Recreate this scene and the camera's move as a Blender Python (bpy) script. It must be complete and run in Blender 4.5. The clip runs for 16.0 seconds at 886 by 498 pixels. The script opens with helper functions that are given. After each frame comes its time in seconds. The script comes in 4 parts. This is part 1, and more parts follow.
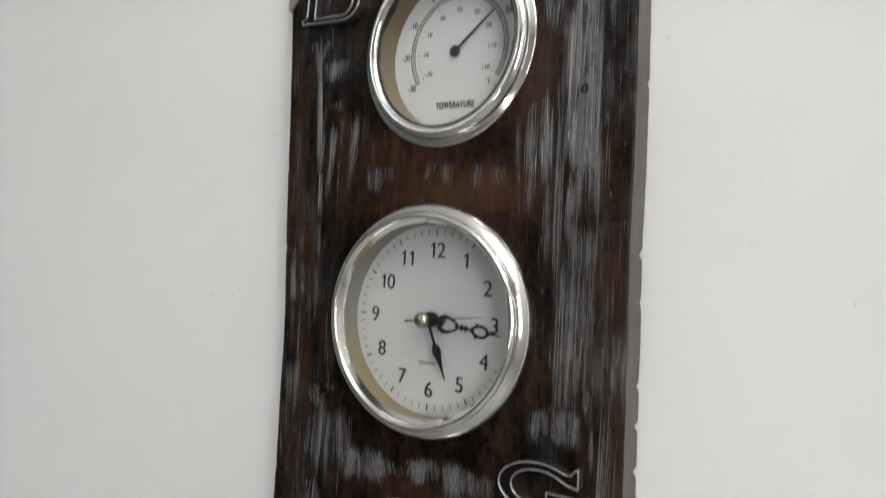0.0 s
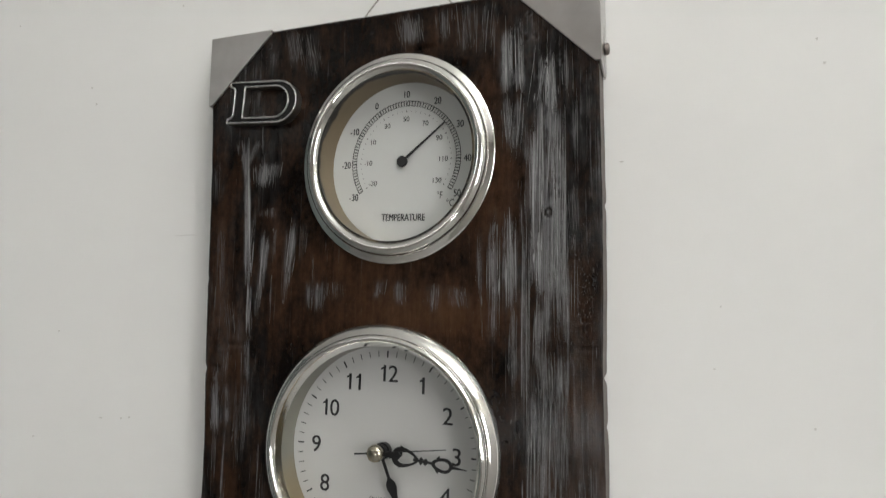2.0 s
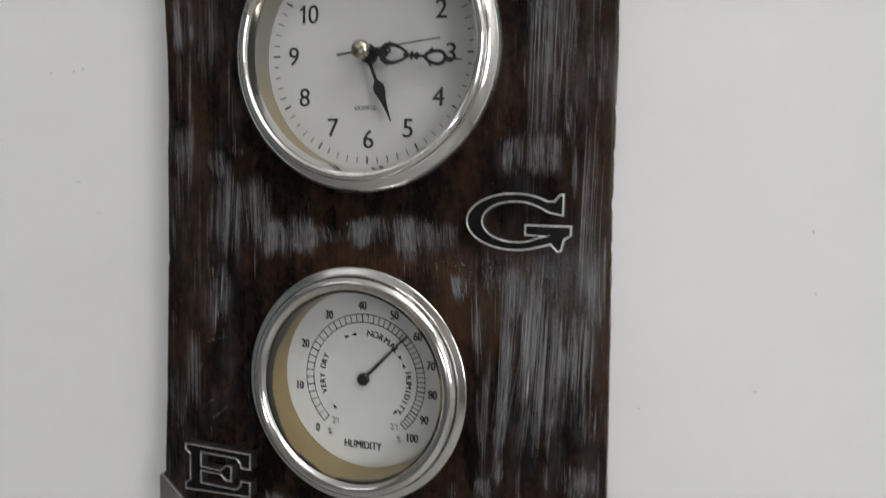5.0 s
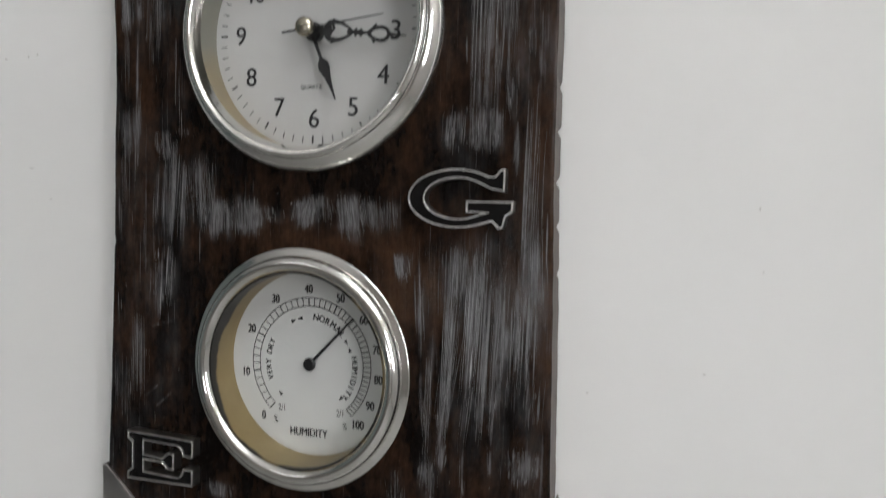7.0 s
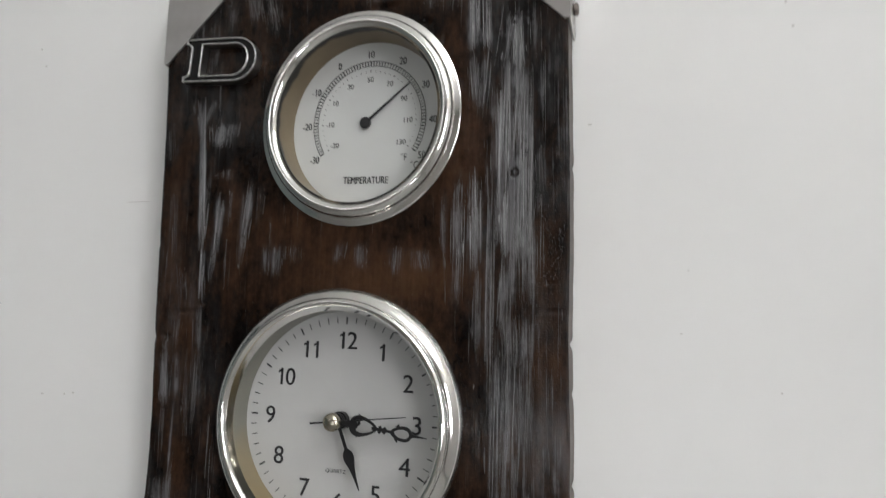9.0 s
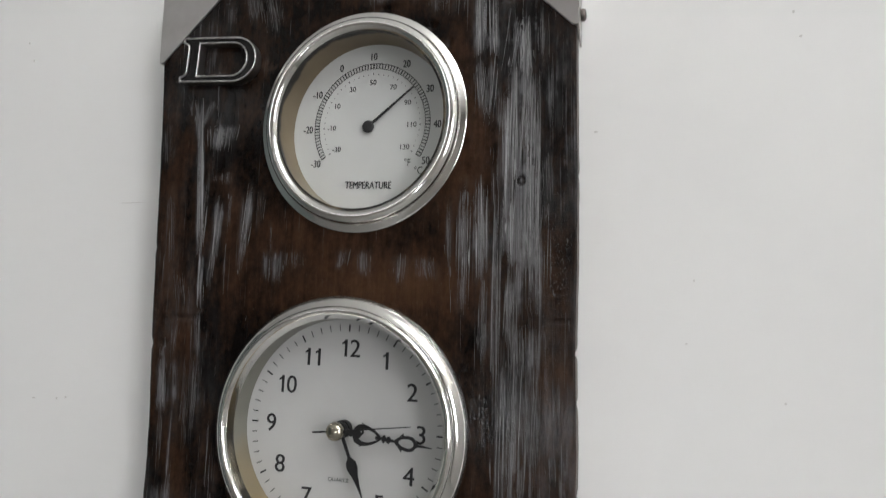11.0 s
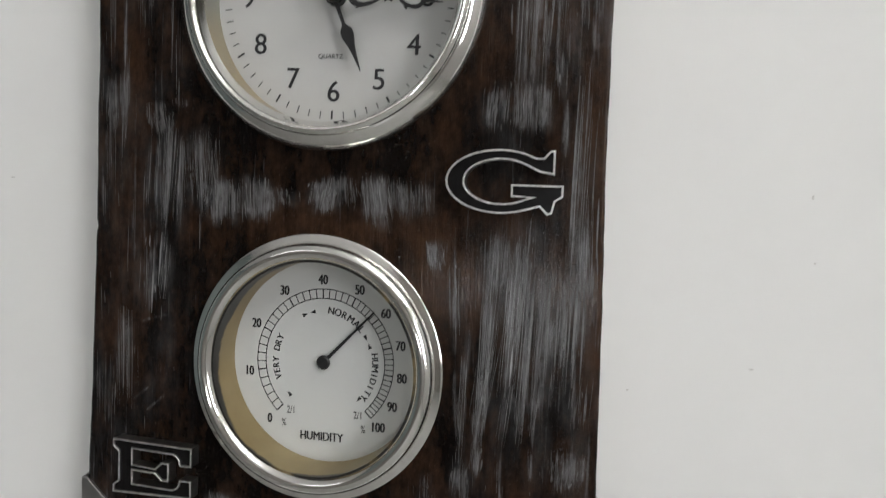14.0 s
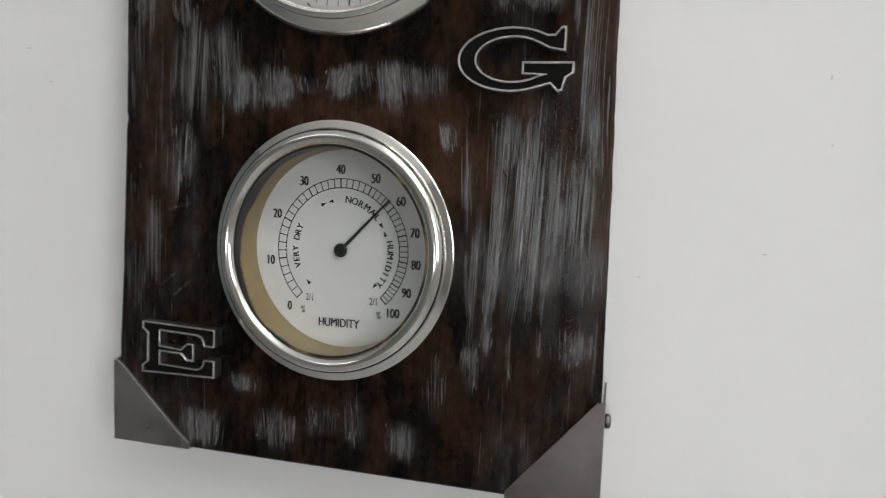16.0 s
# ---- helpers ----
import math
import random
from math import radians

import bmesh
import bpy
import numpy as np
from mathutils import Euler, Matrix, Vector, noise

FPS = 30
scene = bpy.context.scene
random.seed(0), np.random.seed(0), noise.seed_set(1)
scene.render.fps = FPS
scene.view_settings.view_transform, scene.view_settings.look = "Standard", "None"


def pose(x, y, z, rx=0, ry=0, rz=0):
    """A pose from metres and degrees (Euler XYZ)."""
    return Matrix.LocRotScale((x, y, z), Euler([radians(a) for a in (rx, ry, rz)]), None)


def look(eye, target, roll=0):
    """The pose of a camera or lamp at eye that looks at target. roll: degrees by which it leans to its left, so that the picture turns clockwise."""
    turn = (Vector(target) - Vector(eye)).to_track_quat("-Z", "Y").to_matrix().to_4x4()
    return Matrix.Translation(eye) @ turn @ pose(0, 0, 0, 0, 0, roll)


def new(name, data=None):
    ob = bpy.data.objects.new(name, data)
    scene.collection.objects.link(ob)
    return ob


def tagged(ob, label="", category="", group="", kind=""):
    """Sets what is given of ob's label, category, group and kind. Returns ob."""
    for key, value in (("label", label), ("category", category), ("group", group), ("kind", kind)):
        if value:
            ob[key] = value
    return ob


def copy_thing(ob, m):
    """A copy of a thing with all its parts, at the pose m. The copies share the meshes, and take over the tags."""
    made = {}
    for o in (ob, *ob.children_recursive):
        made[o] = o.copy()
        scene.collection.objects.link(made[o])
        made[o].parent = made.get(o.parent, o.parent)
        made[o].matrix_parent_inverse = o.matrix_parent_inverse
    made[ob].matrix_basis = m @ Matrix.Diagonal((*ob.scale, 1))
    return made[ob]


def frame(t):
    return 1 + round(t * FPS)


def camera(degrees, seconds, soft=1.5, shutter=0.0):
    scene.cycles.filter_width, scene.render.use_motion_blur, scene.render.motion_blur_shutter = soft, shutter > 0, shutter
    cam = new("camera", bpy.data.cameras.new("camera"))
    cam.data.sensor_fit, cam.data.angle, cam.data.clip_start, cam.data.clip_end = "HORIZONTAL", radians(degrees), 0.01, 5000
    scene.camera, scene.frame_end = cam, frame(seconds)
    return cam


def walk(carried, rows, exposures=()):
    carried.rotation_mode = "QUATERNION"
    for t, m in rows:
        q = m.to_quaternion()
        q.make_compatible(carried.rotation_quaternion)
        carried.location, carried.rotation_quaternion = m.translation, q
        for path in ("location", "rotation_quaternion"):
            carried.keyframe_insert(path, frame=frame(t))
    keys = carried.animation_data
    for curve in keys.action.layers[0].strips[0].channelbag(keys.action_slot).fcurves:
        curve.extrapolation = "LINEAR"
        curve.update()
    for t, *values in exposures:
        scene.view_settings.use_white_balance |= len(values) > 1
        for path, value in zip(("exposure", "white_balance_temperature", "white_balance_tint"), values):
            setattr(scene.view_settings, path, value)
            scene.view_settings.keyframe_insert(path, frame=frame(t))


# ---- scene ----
cam = camera(67.0, 16.0, soft=1.3, shutter=0.4)
PATH = [
    (0, (0.1564, -0.2384, 1.5191), (0.0508, -0.0688, 1.5270), 2.29),
    (0.5, (0.1544, -0.2487, 1.5362), (0.0566, -0.0755, 1.5580), 2.50),
    (1, (0.1283, -0.2403, 1.5457), (0.0467, -0.0591, 1.5682), 1.68),
    (1.5, (0.1160, -0.2501, 1.5531), (0.0489, -0.0634, 1.5785), 1.17),
    (2, (0.1131, -0.2445, 1.5473), (0.0467, -0.0574, 1.5715), 0.60),
    (2.5, (0.1090, -0.2376, 1.5323), (0.0418, -0.0501, 1.5503), 0.76),
    (3, (0.1072, -0.2423, 1.5205), (0.0439, -0.0531, 1.5346), 0.96),
    (3.5, (0.1065, -0.2390, 1.5032), (0.0461, -0.0485, 1.5113), 0.09),
    (4, (0.1105, -0.2337, 1.4900), (0.0472, -0.0441, 1.4906), 0.56),
    (4.5, (0.1036, -0.2331, 1.4698), (0.0391, -0.0439, 1.4625), 0.33),
    (5, (0.0976, -0.2202, 1.4487), (0.0395, -0.0294, 1.4339), 0.85),
    (5.2, (0.0968, -0.2228, 1.4375), (0.0423, -0.0308, 1.4253), 1.24),
    (6.25, (0.1030, -0.2090, 1.4120), (0.0460, -0.0160, 1.3950), 1.50),
    (7.5, (0.1195, -0.2184, 1.4658), (0.0609, -0.0272, 1.4655), 0.68),
    (8, (0.1157, -0.2315, 1.4946), (0.0597, -0.0396, 1.5018), -0.19),
    (8.5, (0.1189, -0.2223, 1.5149), (0.0606, -0.0317, 1.5305), -0.42),
    (9, (0.1122, -0.2332, 1.5307), (0.0545, -0.0437, 1.5577), 1.05),
    (9.2, (0.1088, -0.2412, 1.5305), (0.0584, -0.0501, 1.5609), 1.91),
    (10.25, (0.1040, -0.2400, 1.5460), (0.0530, -0.0480, 1.5750), 1.40),
    (11.3, (0.1019, -0.2324, 1.5293), (0.0492, -0.0406, 1.5500), 1.10),
    (11.5, (0.1002, -0.2321, 1.5211), (0.0520, -0.0390, 1.5400), 1.14),
    (12, (0.1023, -0.2335, 1.5044), (0.0530, -0.0400, 1.5144), 0.86),
    (12.5, (0.1006, -0.2255, 1.4881), (0.0493, -0.0323, 1.4924), 1.00),
    (13, (0.0930, -0.2219, 1.4671), (0.0437, -0.0280, 1.4663), 1.06),
    (13.5, (0.0832, -0.2110, 1.4462), (0.0394, -0.0160, 1.4385), 1.51),
    (14, (0.0794, -0.2017, 1.4325), (0.0400, -0.0060, 1.4212), 1.77),
    (14.5, (0.0691, -0.1990, 1.4201), (0.0301, -0.0033, 1.4059), 1.87),
    (15, (0.0807, -0.2029, 1.4131), (0.0366, -0.0083, 1.3987), 1.44),
    (15.5, (0.0893, -0.2002, 1.4041), (0.0451, -0.0058, 1.3886), 2.33),
    (16, (0.0900, -0.2056, 1.4013), (0.0395, -0.0128, 1.3847), 2.13),
]
EXPOSURES = [(0.0, 0.31, 6420, 9), (0.5, 0.14, 6520, 10), (1.0, 0.14, 6620, 8), (2.0, 0.14, 6620, 8), (3.0, 0.13, 6420, 10), (12.0, 0.16, 6400, 10), (14.0, 0.23, 6450, 9), (16.0, 0.22, 6400, 9)]
walk(cam, [(t, look(eye, target, roll)) for t, eye, target, roll in PATH], EXPOSURES)

# ---- light: a flat lamp on the ceiling up to the right, daylight through two windows, and added fill glows ----
world = bpy.data.worlds.new("world")
scene.world = world
world.use_nodes = True
sky = world.node_tree.nodes.new("ShaderNodeTexSky")
sky.sky_type = "NISHITA"
sky.sun_disc = False
sky.sun_elevation = radians(35)
sky.sun_rotation = radians(200)
world.node_tree.links.new(sky.outputs[0], world.node_tree.nodes["Background"].inputs[0])
world.node_tree.nodes["Background"].inputs[1].default_value = 0.1


def area(name, m, sx, sy, watts, colour):
    data = bpy.data.lights.new(name, "AREA")
    data.shape, data.size, data.size_y, data.energy, data.color = "RECTANGLE", sx, sy, watts, colour
    ob = new(name, data)
    ob.matrix_world = m
    return ob


Z0 = 1.5          # height of the clock's centre above the floor
WALL_Y = 0.0205   # face of the wall behind the board
# the window's opening in the east wall
WIN_X, WIN_Y0, WIN_Y1, WIN_Z0, WIN_Z1 = 2.1, -2.45, -1.5, 1.05, 2.4
area("window_daylight", look((WIN_X + 0.13, (WIN_Y0 + WIN_Y1) / 2, (WIN_Z0 + WIN_Z1) / 2), (0, (WIN_Y0 + WIN_Y1) / 2, (WIN_Z0 + WIN_Z1) / 2)),
     0.93, 1.33, 38, (0.995, 0.975, 0.985))
# the hanging lamp's glow down; the glow up is added to brighten the ceiling
LAMP_X, LAMP_Y, LAMP_Z = 1.2, -1.1, 2.66
area("lamp_glow_down", pose(LAMP_X, LAMP_Y, LAMP_Z - 0.004), 1.1, 0.55, 9, (0.96, 0.985, 0.975))
area("ceiling_fill_up", pose(LAMP_X, LAMP_Y, LAMP_Z + 0.045, 180), 1.1, 0.5, 40, (0.965, 0.985, 0.965))
# unseen fill added at the back to brighten reflections and fronts
BACK_X, BACK_Y = -1.7, -2.9
area("back_fill_glow", pose(BACK_X, BACK_Y, LAMP_Z - 0.004), 1.1, 0.55, 5, (0.975, 0.985, 0.98))
area("back_fill_glow_up", pose(BACK_X, BACK_Y, LAMP_Z + 0.045, 180), 1.1, 0.5, 3, (0.985, 0.985, 0.97))
# a small far window in the wall behind the camera
FAR_X0, FAR_X1, FAR_Z0, FAR_Z1, FAR_Y = 0.08, 0.36, 0.86, 1.14, -3.7
area("far_window_daylight", look(((FAR_X0 + FAR_X1) / 2, FAR_Y - 0.02, (FAR_Z0 + FAR_Z1) / 2), (0.22, 0, 1.0)), 0.24, 0.24, 10, (0.95, 0.98, 1.0))


# ---- helpers of this scene ----
def mesh_object(name, bm, material, parent=None, label="", smooth=False):
    data = bpy.data.meshes.new(name)
    bmesh.ops.recalc_face_normals(bm, faces=bm.faces)
    bm.to_mesh(data)
    bm.free()
    if smooth:
        for p in data.polygons:
            p.use_smooth = True
    data.materials.append(material)
    ob = new(name, data)
    if parent:
        ob.parent = parent
    if label:
        ob["label"] = label
    return ob


def part(name, bm, material, parent, label="", smooth=False):
    """One mesh object under a thing or under a part; the mesh is given in the thing's own space."""
    return mesh_object(name, bm, material, parent, label, smooth)


def thing(name, label, category, m, group="", kind=""):
    ob = tagged(new(name), label, category, group, kind)
    ob.empty_display_size = 0.02
    ob.matrix_world = m
    return ob


def box(bm, x0, x1, y0, y1, z0, z1, m=None):
    r = bmesh.ops.create_cube(bm, size=1)["verts"]
    for v in r:
        v.co = Vector(((x0 + x1) / 2 + v.co.x * (x1 - x0), (y0 + y1) / 2 + v.co.y * (y1 - y0), (z0 + z1) / 2 + v.co.z * (z1 - z0)))
        if m:
            v.co = m @ v.co
    return r


def lathe(bm, profile, n=128):
    """Turns (radius, y) rows round the y axis."""
    rings = []
    for r, y in profile:
        rings.append([bm.verts.new((r * math.sin(2 * math.pi * i / n), y, r * math.cos(2 * math.pi * i / n))) for i in range(n)])
    for a, b in zip(rings, rings[1:]):
        for i in range(n):
            j = (i + 1) % n
            bm.faces.new((a[i], a[j], b[j], b[i]))
    return rings


def disc(bm, radius, y, n=96, cx=0.0, cz=0.0):
    vs = [bm.verts.new((cx + radius * math.sin(2 * math.pi * i / n), y, cz + radius * math.cos(2 * math.pi * i / n))) for i in range(n)]
    return bm.faces.new(vs)


def prism(bm, points, y0, y1):
    """A flat outline of (x, z) rows made solid between y0 (front) and y1."""
    a = [bm.verts.new((x, y0, z)) for x, z in points]
    b = [bm.verts.new((x, y1, z)) for x, z in points]
    bm.faces.new(a)
    bm.faces.new(list(reversed(b)))
    for i in range(len(points)):
        j = (i + 1) % len(points)
        bm.faces.new((a[i], a[j], b[j], b[i]))


def loop_band(bm, outer, inner, y0, y1):
    """A closed band between two outlines with as many points each, solid between y0 and y1."""
    n = len(outer)
    rows = [[bm.verts.new((x, y, z)) for x, z in o] for o, y in ((outer, y0), (inner, y0), (inner, y1), (outer, y1))]
    for a, b in ((0, 1), (1, 2), (2, 3), (3, 0)):
        for i in range(n):
            j = (i + 1) % n
            bm.faces.new((rows[a][i], rows[a][j], rows[b][j], rows[b][i]))


def inset(points, d):
    """The outline moved inwards by d (outwards: minus); points run clockwise or not, the sign is found."""
    n = len(points)
    turn = sum(points[i][0] * points[(i + 1) % n][1] - points[(i + 1) % n][0] * points[i][1] for i in range(n))
    s = 1 if turn > 0 else -1
    out = []
    for i in range(n):
        p, q, r = Vector(points[i - 1]), Vector(points[i]), Vector(points[(i + 1) % n])
        a, b = (q - p).normalized(), (r - q).normalized()
        na, nb = Vector((-a.y, a.x)) * s, Vector((-b.y, b.x)) * s
        k = na + nb
        if k.length < 1e-6:
            k = na
        k.normalize()
        w = d / max(0.45, k.dot(na))
        out.append((q.x + k.x * w, q.y + k.y * w))
    return out


def text_mesh(bm, words, size, x, z, y, turn=0.0, squeeze=1.0):
    """Writing set with its middle at (x, z), facing -y, turned clockwise by that many degrees."""
    data = bpy.data.curves.new("writing", "FONT")
    data.body, data.size, data.align_x, data.align_y = words, size, "CENTER", "CENTER"
    data.resolution_u = 4
    ob = bpy.data.objects.new("writing", data)
    scene.collection.objects.link(ob)
    bpy.context.view_layer.update()
    flat = bpy.data.meshes.new_from_object(ob.evaluated_get(bpy.context.evaluated_depsgraph_get()))
    a = radians(turn)
    xs = [v.co.x for v in flat.vertices]
    zs = [v.co.y for v in flat.vertices]
    mx, mz = (min(xs) + max(xs)) / 2, (min(zs) + max(zs)) / 2
    vs = []
    for v in flat.vertices:
        u, w = (v.co.x - mx) * squeeze, v.co.y - mz
        vs.append(bm.verts.new((x + u * math.cos(a) + w * math.sin(a), y, z - u * math.sin(a) + w * math.cos(a))))
    for p in flat.polygons:
        try:
            bm.faces.new([vs[i] for i in p.vertices])
        except ValueError:
            pass
    bpy.data.objects.remove(ob)
    bpy.data.meshes.remove(flat)
    bpy.data.curves.remove(data)


# ---- materials ----
class Nodes:
    """A node material with a few short calls."""

    def __init__(self, name, rough=0.5, metal=0.0, colour=(0.5, 0.5, 0.5)):
        self.material = bpy.data.materials.new(name)
        self.material.use_nodes = True
        self.tree = self.material.node_tree
        self.shader = self.tree.nodes["Principled BSDF"]
        self.set("Roughness", rough)
        self.set("Metallic", metal)
        self.set("Base Color", (*colour, 1))

    def set(self, name, value):
        if isinstance(value, bpy.types.NodeSocket):
            self.tree.links.new(value, self.shader.inputs[name])
        else:
            self.shader.inputs[name].default_value = value

    def node(self, kind, **inputs):
        n = self.tree.nodes.new(kind)
        for key, value in inputs.items():
            socket = n.inputs[int(key[1:])] if key[0] == "i" and key[1:].isdigit() else n.inputs[key]
            if isinstance(value, bpy.types.NodeSocket):
                self.tree.links.new(value, socket)
            else:
                socket.default_value = value
        return n

    def place(self, sx, sy, sz, turn=0.0):
        c = self.node("ShaderNodeTexCoord")
        m = self.node("ShaderNodeMapping", Vector=c.outputs["Object"], Scale=(sx, sy, sz), Rotation=(0, turn, 0))
        return m.outputs[0]

    def noise(self, vector, scale=1.0, detail=4.0, rough=0.55):
        return self.node("ShaderNodeTexNoise", Vector=vector, Scale=scale, Detail=detail, Roughness=rough).outputs[0]

    def span(self, value, a, b, c=0.0, d=1.0):
        n = self.node("ShaderNodeMapRange", i0=value, i1=a, i2=b, i3=c, i4=d)
        return n.outputs[0]

    def sum(self, a, b, how="ADD"):
        n = self.node("ShaderNodeMath", i0=a, i1=b)
        n.operation = how
        return n.outputs[0]

    def mix(self, f, a, b):
        n = self.tree.nodes.new("ShaderNodeMix")
        n.data_type = "RGBA"
        for socket, value in ((n.inputs[0], f), (n.inputs[6], a), (n.inputs[7], b)):
            if isinstance(value, bpy.types.NodeSocket):
                self.tree.links.new(value, socket)
            else:
                socket.default_value = value if socket is n.inputs[0] else (*value, 1)
        return n.outputs[2]

    def bump(self, height, strength=0.3, distance=0.001):
        b = self.node("ShaderNodeBump", Height=height, Strength=strength, Distance=distance)
        self.set("Normal", b.outputs[0])


def plaster():
    n = Nodes("white_wall_paint", 0.42)
    broad = n.noise(n.place(3, 3, 3), 1, 3)
    n.set("Base Color", n.mix(n.span(broad, 0.3, 0.7), (0.80, 0.795, 0.78), (0.84, 0.835, 0.825)))
    fine = n.noise(n.place(160, 160, 160), 1, 5)
    mid = n.noise(n.place(25, 25, 25), 1, 3)
    n.bump(n.sum(n.span(fine, 0, 1, 0, 0.5), mid), 0.06, 0.002)
    return n.material


def plain(name, colour, rough, metal=0.0, vary=0.08, scale=60, bump=0.0, gloss=0.5):
    n = Nodes(name, rough, metal)
    n.set("Specular IOR Level", gloss)
    f = n.noise(n.place(scale, scale, scale), 1, 4)
    dark = tuple(c * (1 - vary) for c in colour)
    n.set("Base Color", n.mix(n.span(f, 0.3, 0.7), dark, colour))
    if bump:
        n.bump(f, bump, 0.001)
    return n.material


def chrome():
    n = Nodes("bright_chrome", 0.08, 1.0, (0.87, 0.855, 0.83))
    smear = n.noise(n.place(90, 90, 90), 1, 4)
    n.set("Roughness", n.span(smear, 0.35, 0.75, 0.05, 0.14))
    n.bump(n.noise(n.place(120, 120, 120), 1, 2), 0.03, 0.001)
    return n.material


def steel():
    n = Nodes("brushed_steel", 0.3, 1.0, (0.62, 0.60, 0.58))
    grain = n.noise(n.place(60, 60, 60), 1, 3)
    smear = n.noise(n.place(60, 60, 60), 1, 4)
    n.set("Roughness", n.sum(n.span(grain, 0.3, 0.7, 0.0, 0.05), n.span(smear, 0.3, 0.7, 0.26, 0.33)))
    n.set("Base Color", n.mix(n.span(smear, 0.35, 0.7), (0.46, 0.44, 0.43), (0.57, 0.55, 0.54)))
    return n.material


# a darker brown-grey copy of the steel
def tarnished_steel():
    n = Nodes("tarnished_steel", 0.35, 1.0)
    smear = n.noise(n.place(45, 45, 45), 1, 5)
    n.set("Base Color", n.mix(n.span(smear, 0.35, 0.65), (0.165, 0.14, 0.128), (0.25, 0.222, 0.21)))
    n.set("Roughness", n.span(smear, 0.3, 0.7, 0.28, 0.38))
    return n.material


def stained_wood():
    """Dark varnished pine; the mesh carries where the wood is browner and where the brush left a thin film, some sheen
    put into both.
    """
    n = Nodes("dark_stained_wood", 0.3)
    paint = n.node("ShaderNodeAttribute")
    paint.attribute_name = "paint"
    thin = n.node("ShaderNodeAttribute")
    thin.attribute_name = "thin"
    grain = n.noise(n.place(800, 60, 16), 1, 4, 0.6)
    broad = n.noise(n.place(110, 30, 30), 1, 4, 0.58)
    dark = n.mix(n.span(grain, 0.25, 0.78), (0.0014, 0.0009, 0.0007), (0.0046, 0.0026, 0.0018))
    warm = n.mix(n.span(grain, 0.1, 0.9), (0.048, 0.0228, 0.0118), (0.078, 0.038, 0.020))
    fleck = n.noise(n.place(420, 100, 230), 1, 6, 0.72)
    # uneven stain: blotches a thumb wide, wiped thinner here and there
    blotch = n.noise(n.place(85, 40, 50), 1, 6, 0.66)
    uneven = n.sum(n.span(fleck, 0.36, 0.64, -0.13, 0.17), n.span(blotch, 0.34, 0.68, -0.2, 0.22))
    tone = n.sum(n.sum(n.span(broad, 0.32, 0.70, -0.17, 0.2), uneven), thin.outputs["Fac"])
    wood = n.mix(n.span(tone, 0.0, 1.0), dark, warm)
    # tiny pale glints of the varnish, put into the wood's colour
    glints = n.noise(n.place(1300, 300, 620), 1, 2, 0.6)
    wood = n.mix(n.span(glints, 0.63, 0.75, 0.0, 0.3), wood, (0.085, 0.068, 0.056))
    drag = n.noise(n.place(1700, 150, 30), 1, 4, 0.65)
    comb = n.noise(n.place(640, 150, 22), 1, 4, 0.6)
    cloud = n.noise(n.place(320, 150, 130), 1, 5, 0.65)
    # the brush skipped over hollows
    skip = n.noise(n.place(170, 60, 75), 1, 5, 0.62)
    cover = n.sum(paint.outputs["Fac"], n.span(skip, 0.36, 0.60, 0.42, 1.12), "MULTIPLY")
    ragged = n.sum(n.sum(n.span(drag, 0.32, 0.68, -0.19, 0.19), n.span(comb, 0.32, 0.68, -0.27, 0.27)), n.span(cloud, 0.32, 0.68, -0.11, 0.11))
    hairs = n.noise(n.place(3300, 200, 48), 1, 3, 0.6)
    crisp = n.sum(n.span(n.sum(cover, ragged), 0.25, 0.46), n.span(hairs, 0.42, 0.56, 0.4, 1.0), "MULTIPLY")
    thick = n.sum(n.span(cover, 0.1, 0.7, 0.32, 1.0), n.span(comb, 0.34, 0.64, 0.65, 1.0), "MULTIPLY")
    # a thin wiped haze round the strokes, in smears
    smear = n.span(n.noise(n.place(190, 60, 42), 1, 5, 0.62), 0.42, 0.66)
    haze = n.sum(n.span(cover, 0.0, 0.4, 0.012, 0.34), smear, "MULTIPLY")
    mask = n.sum(n.sum(crisp, thick, "MULTIPLY"), n.sum(haze, n.span(cover, 0.0, 0.4, 0.0, 0.06)))
    n.set("Base Color", n.mix(n.span(mask, 0, 1, 0, 0.82), wood, (0.208, 0.206, 0.214)))
    n.set("Roughness", n.sum(n.span(cloud, 0.3, 0.7, 0.08, 0.15), n.span(mask, 0, 1, 0.0, 0.12)))
    pores = n.noise(n.place(2600, 600, 650), 1, 2, 0.5)
    lift = n.sum(n.span(grain, 0, 1, 0, 0.6), n.sum(n.span(drag, 0, 1, 0, 0.4), n.span(mask, 0, 1, 0, 0.25)))
    # dust nibs in the varnish
    grit = n.noise(n.place(2000, 1200, 1300), 1, 2, 0.5)
    dusty = n.node("ShaderNodeAttribute")
    dusty.attribute_name = "dusty"
    nibs = n.sum(n.span(grit, 0.58, 0.68, 0.0, 2.2), dusty.outputs["Fac"], "MULTIPLY")
    n.bump(n.sum(n.sum(lift, n.span(pores, 0.6, 0.75, 0, 0.7)), nibs), 0.36, 0.0006)
    n.set("Specular IOR Level", n.sum(n.span(mask, 0.0, 0.6, 0.12, 0.34), n.span(nibs, 0.2, 2.2, 0.0, 0.8)))
    return n.material


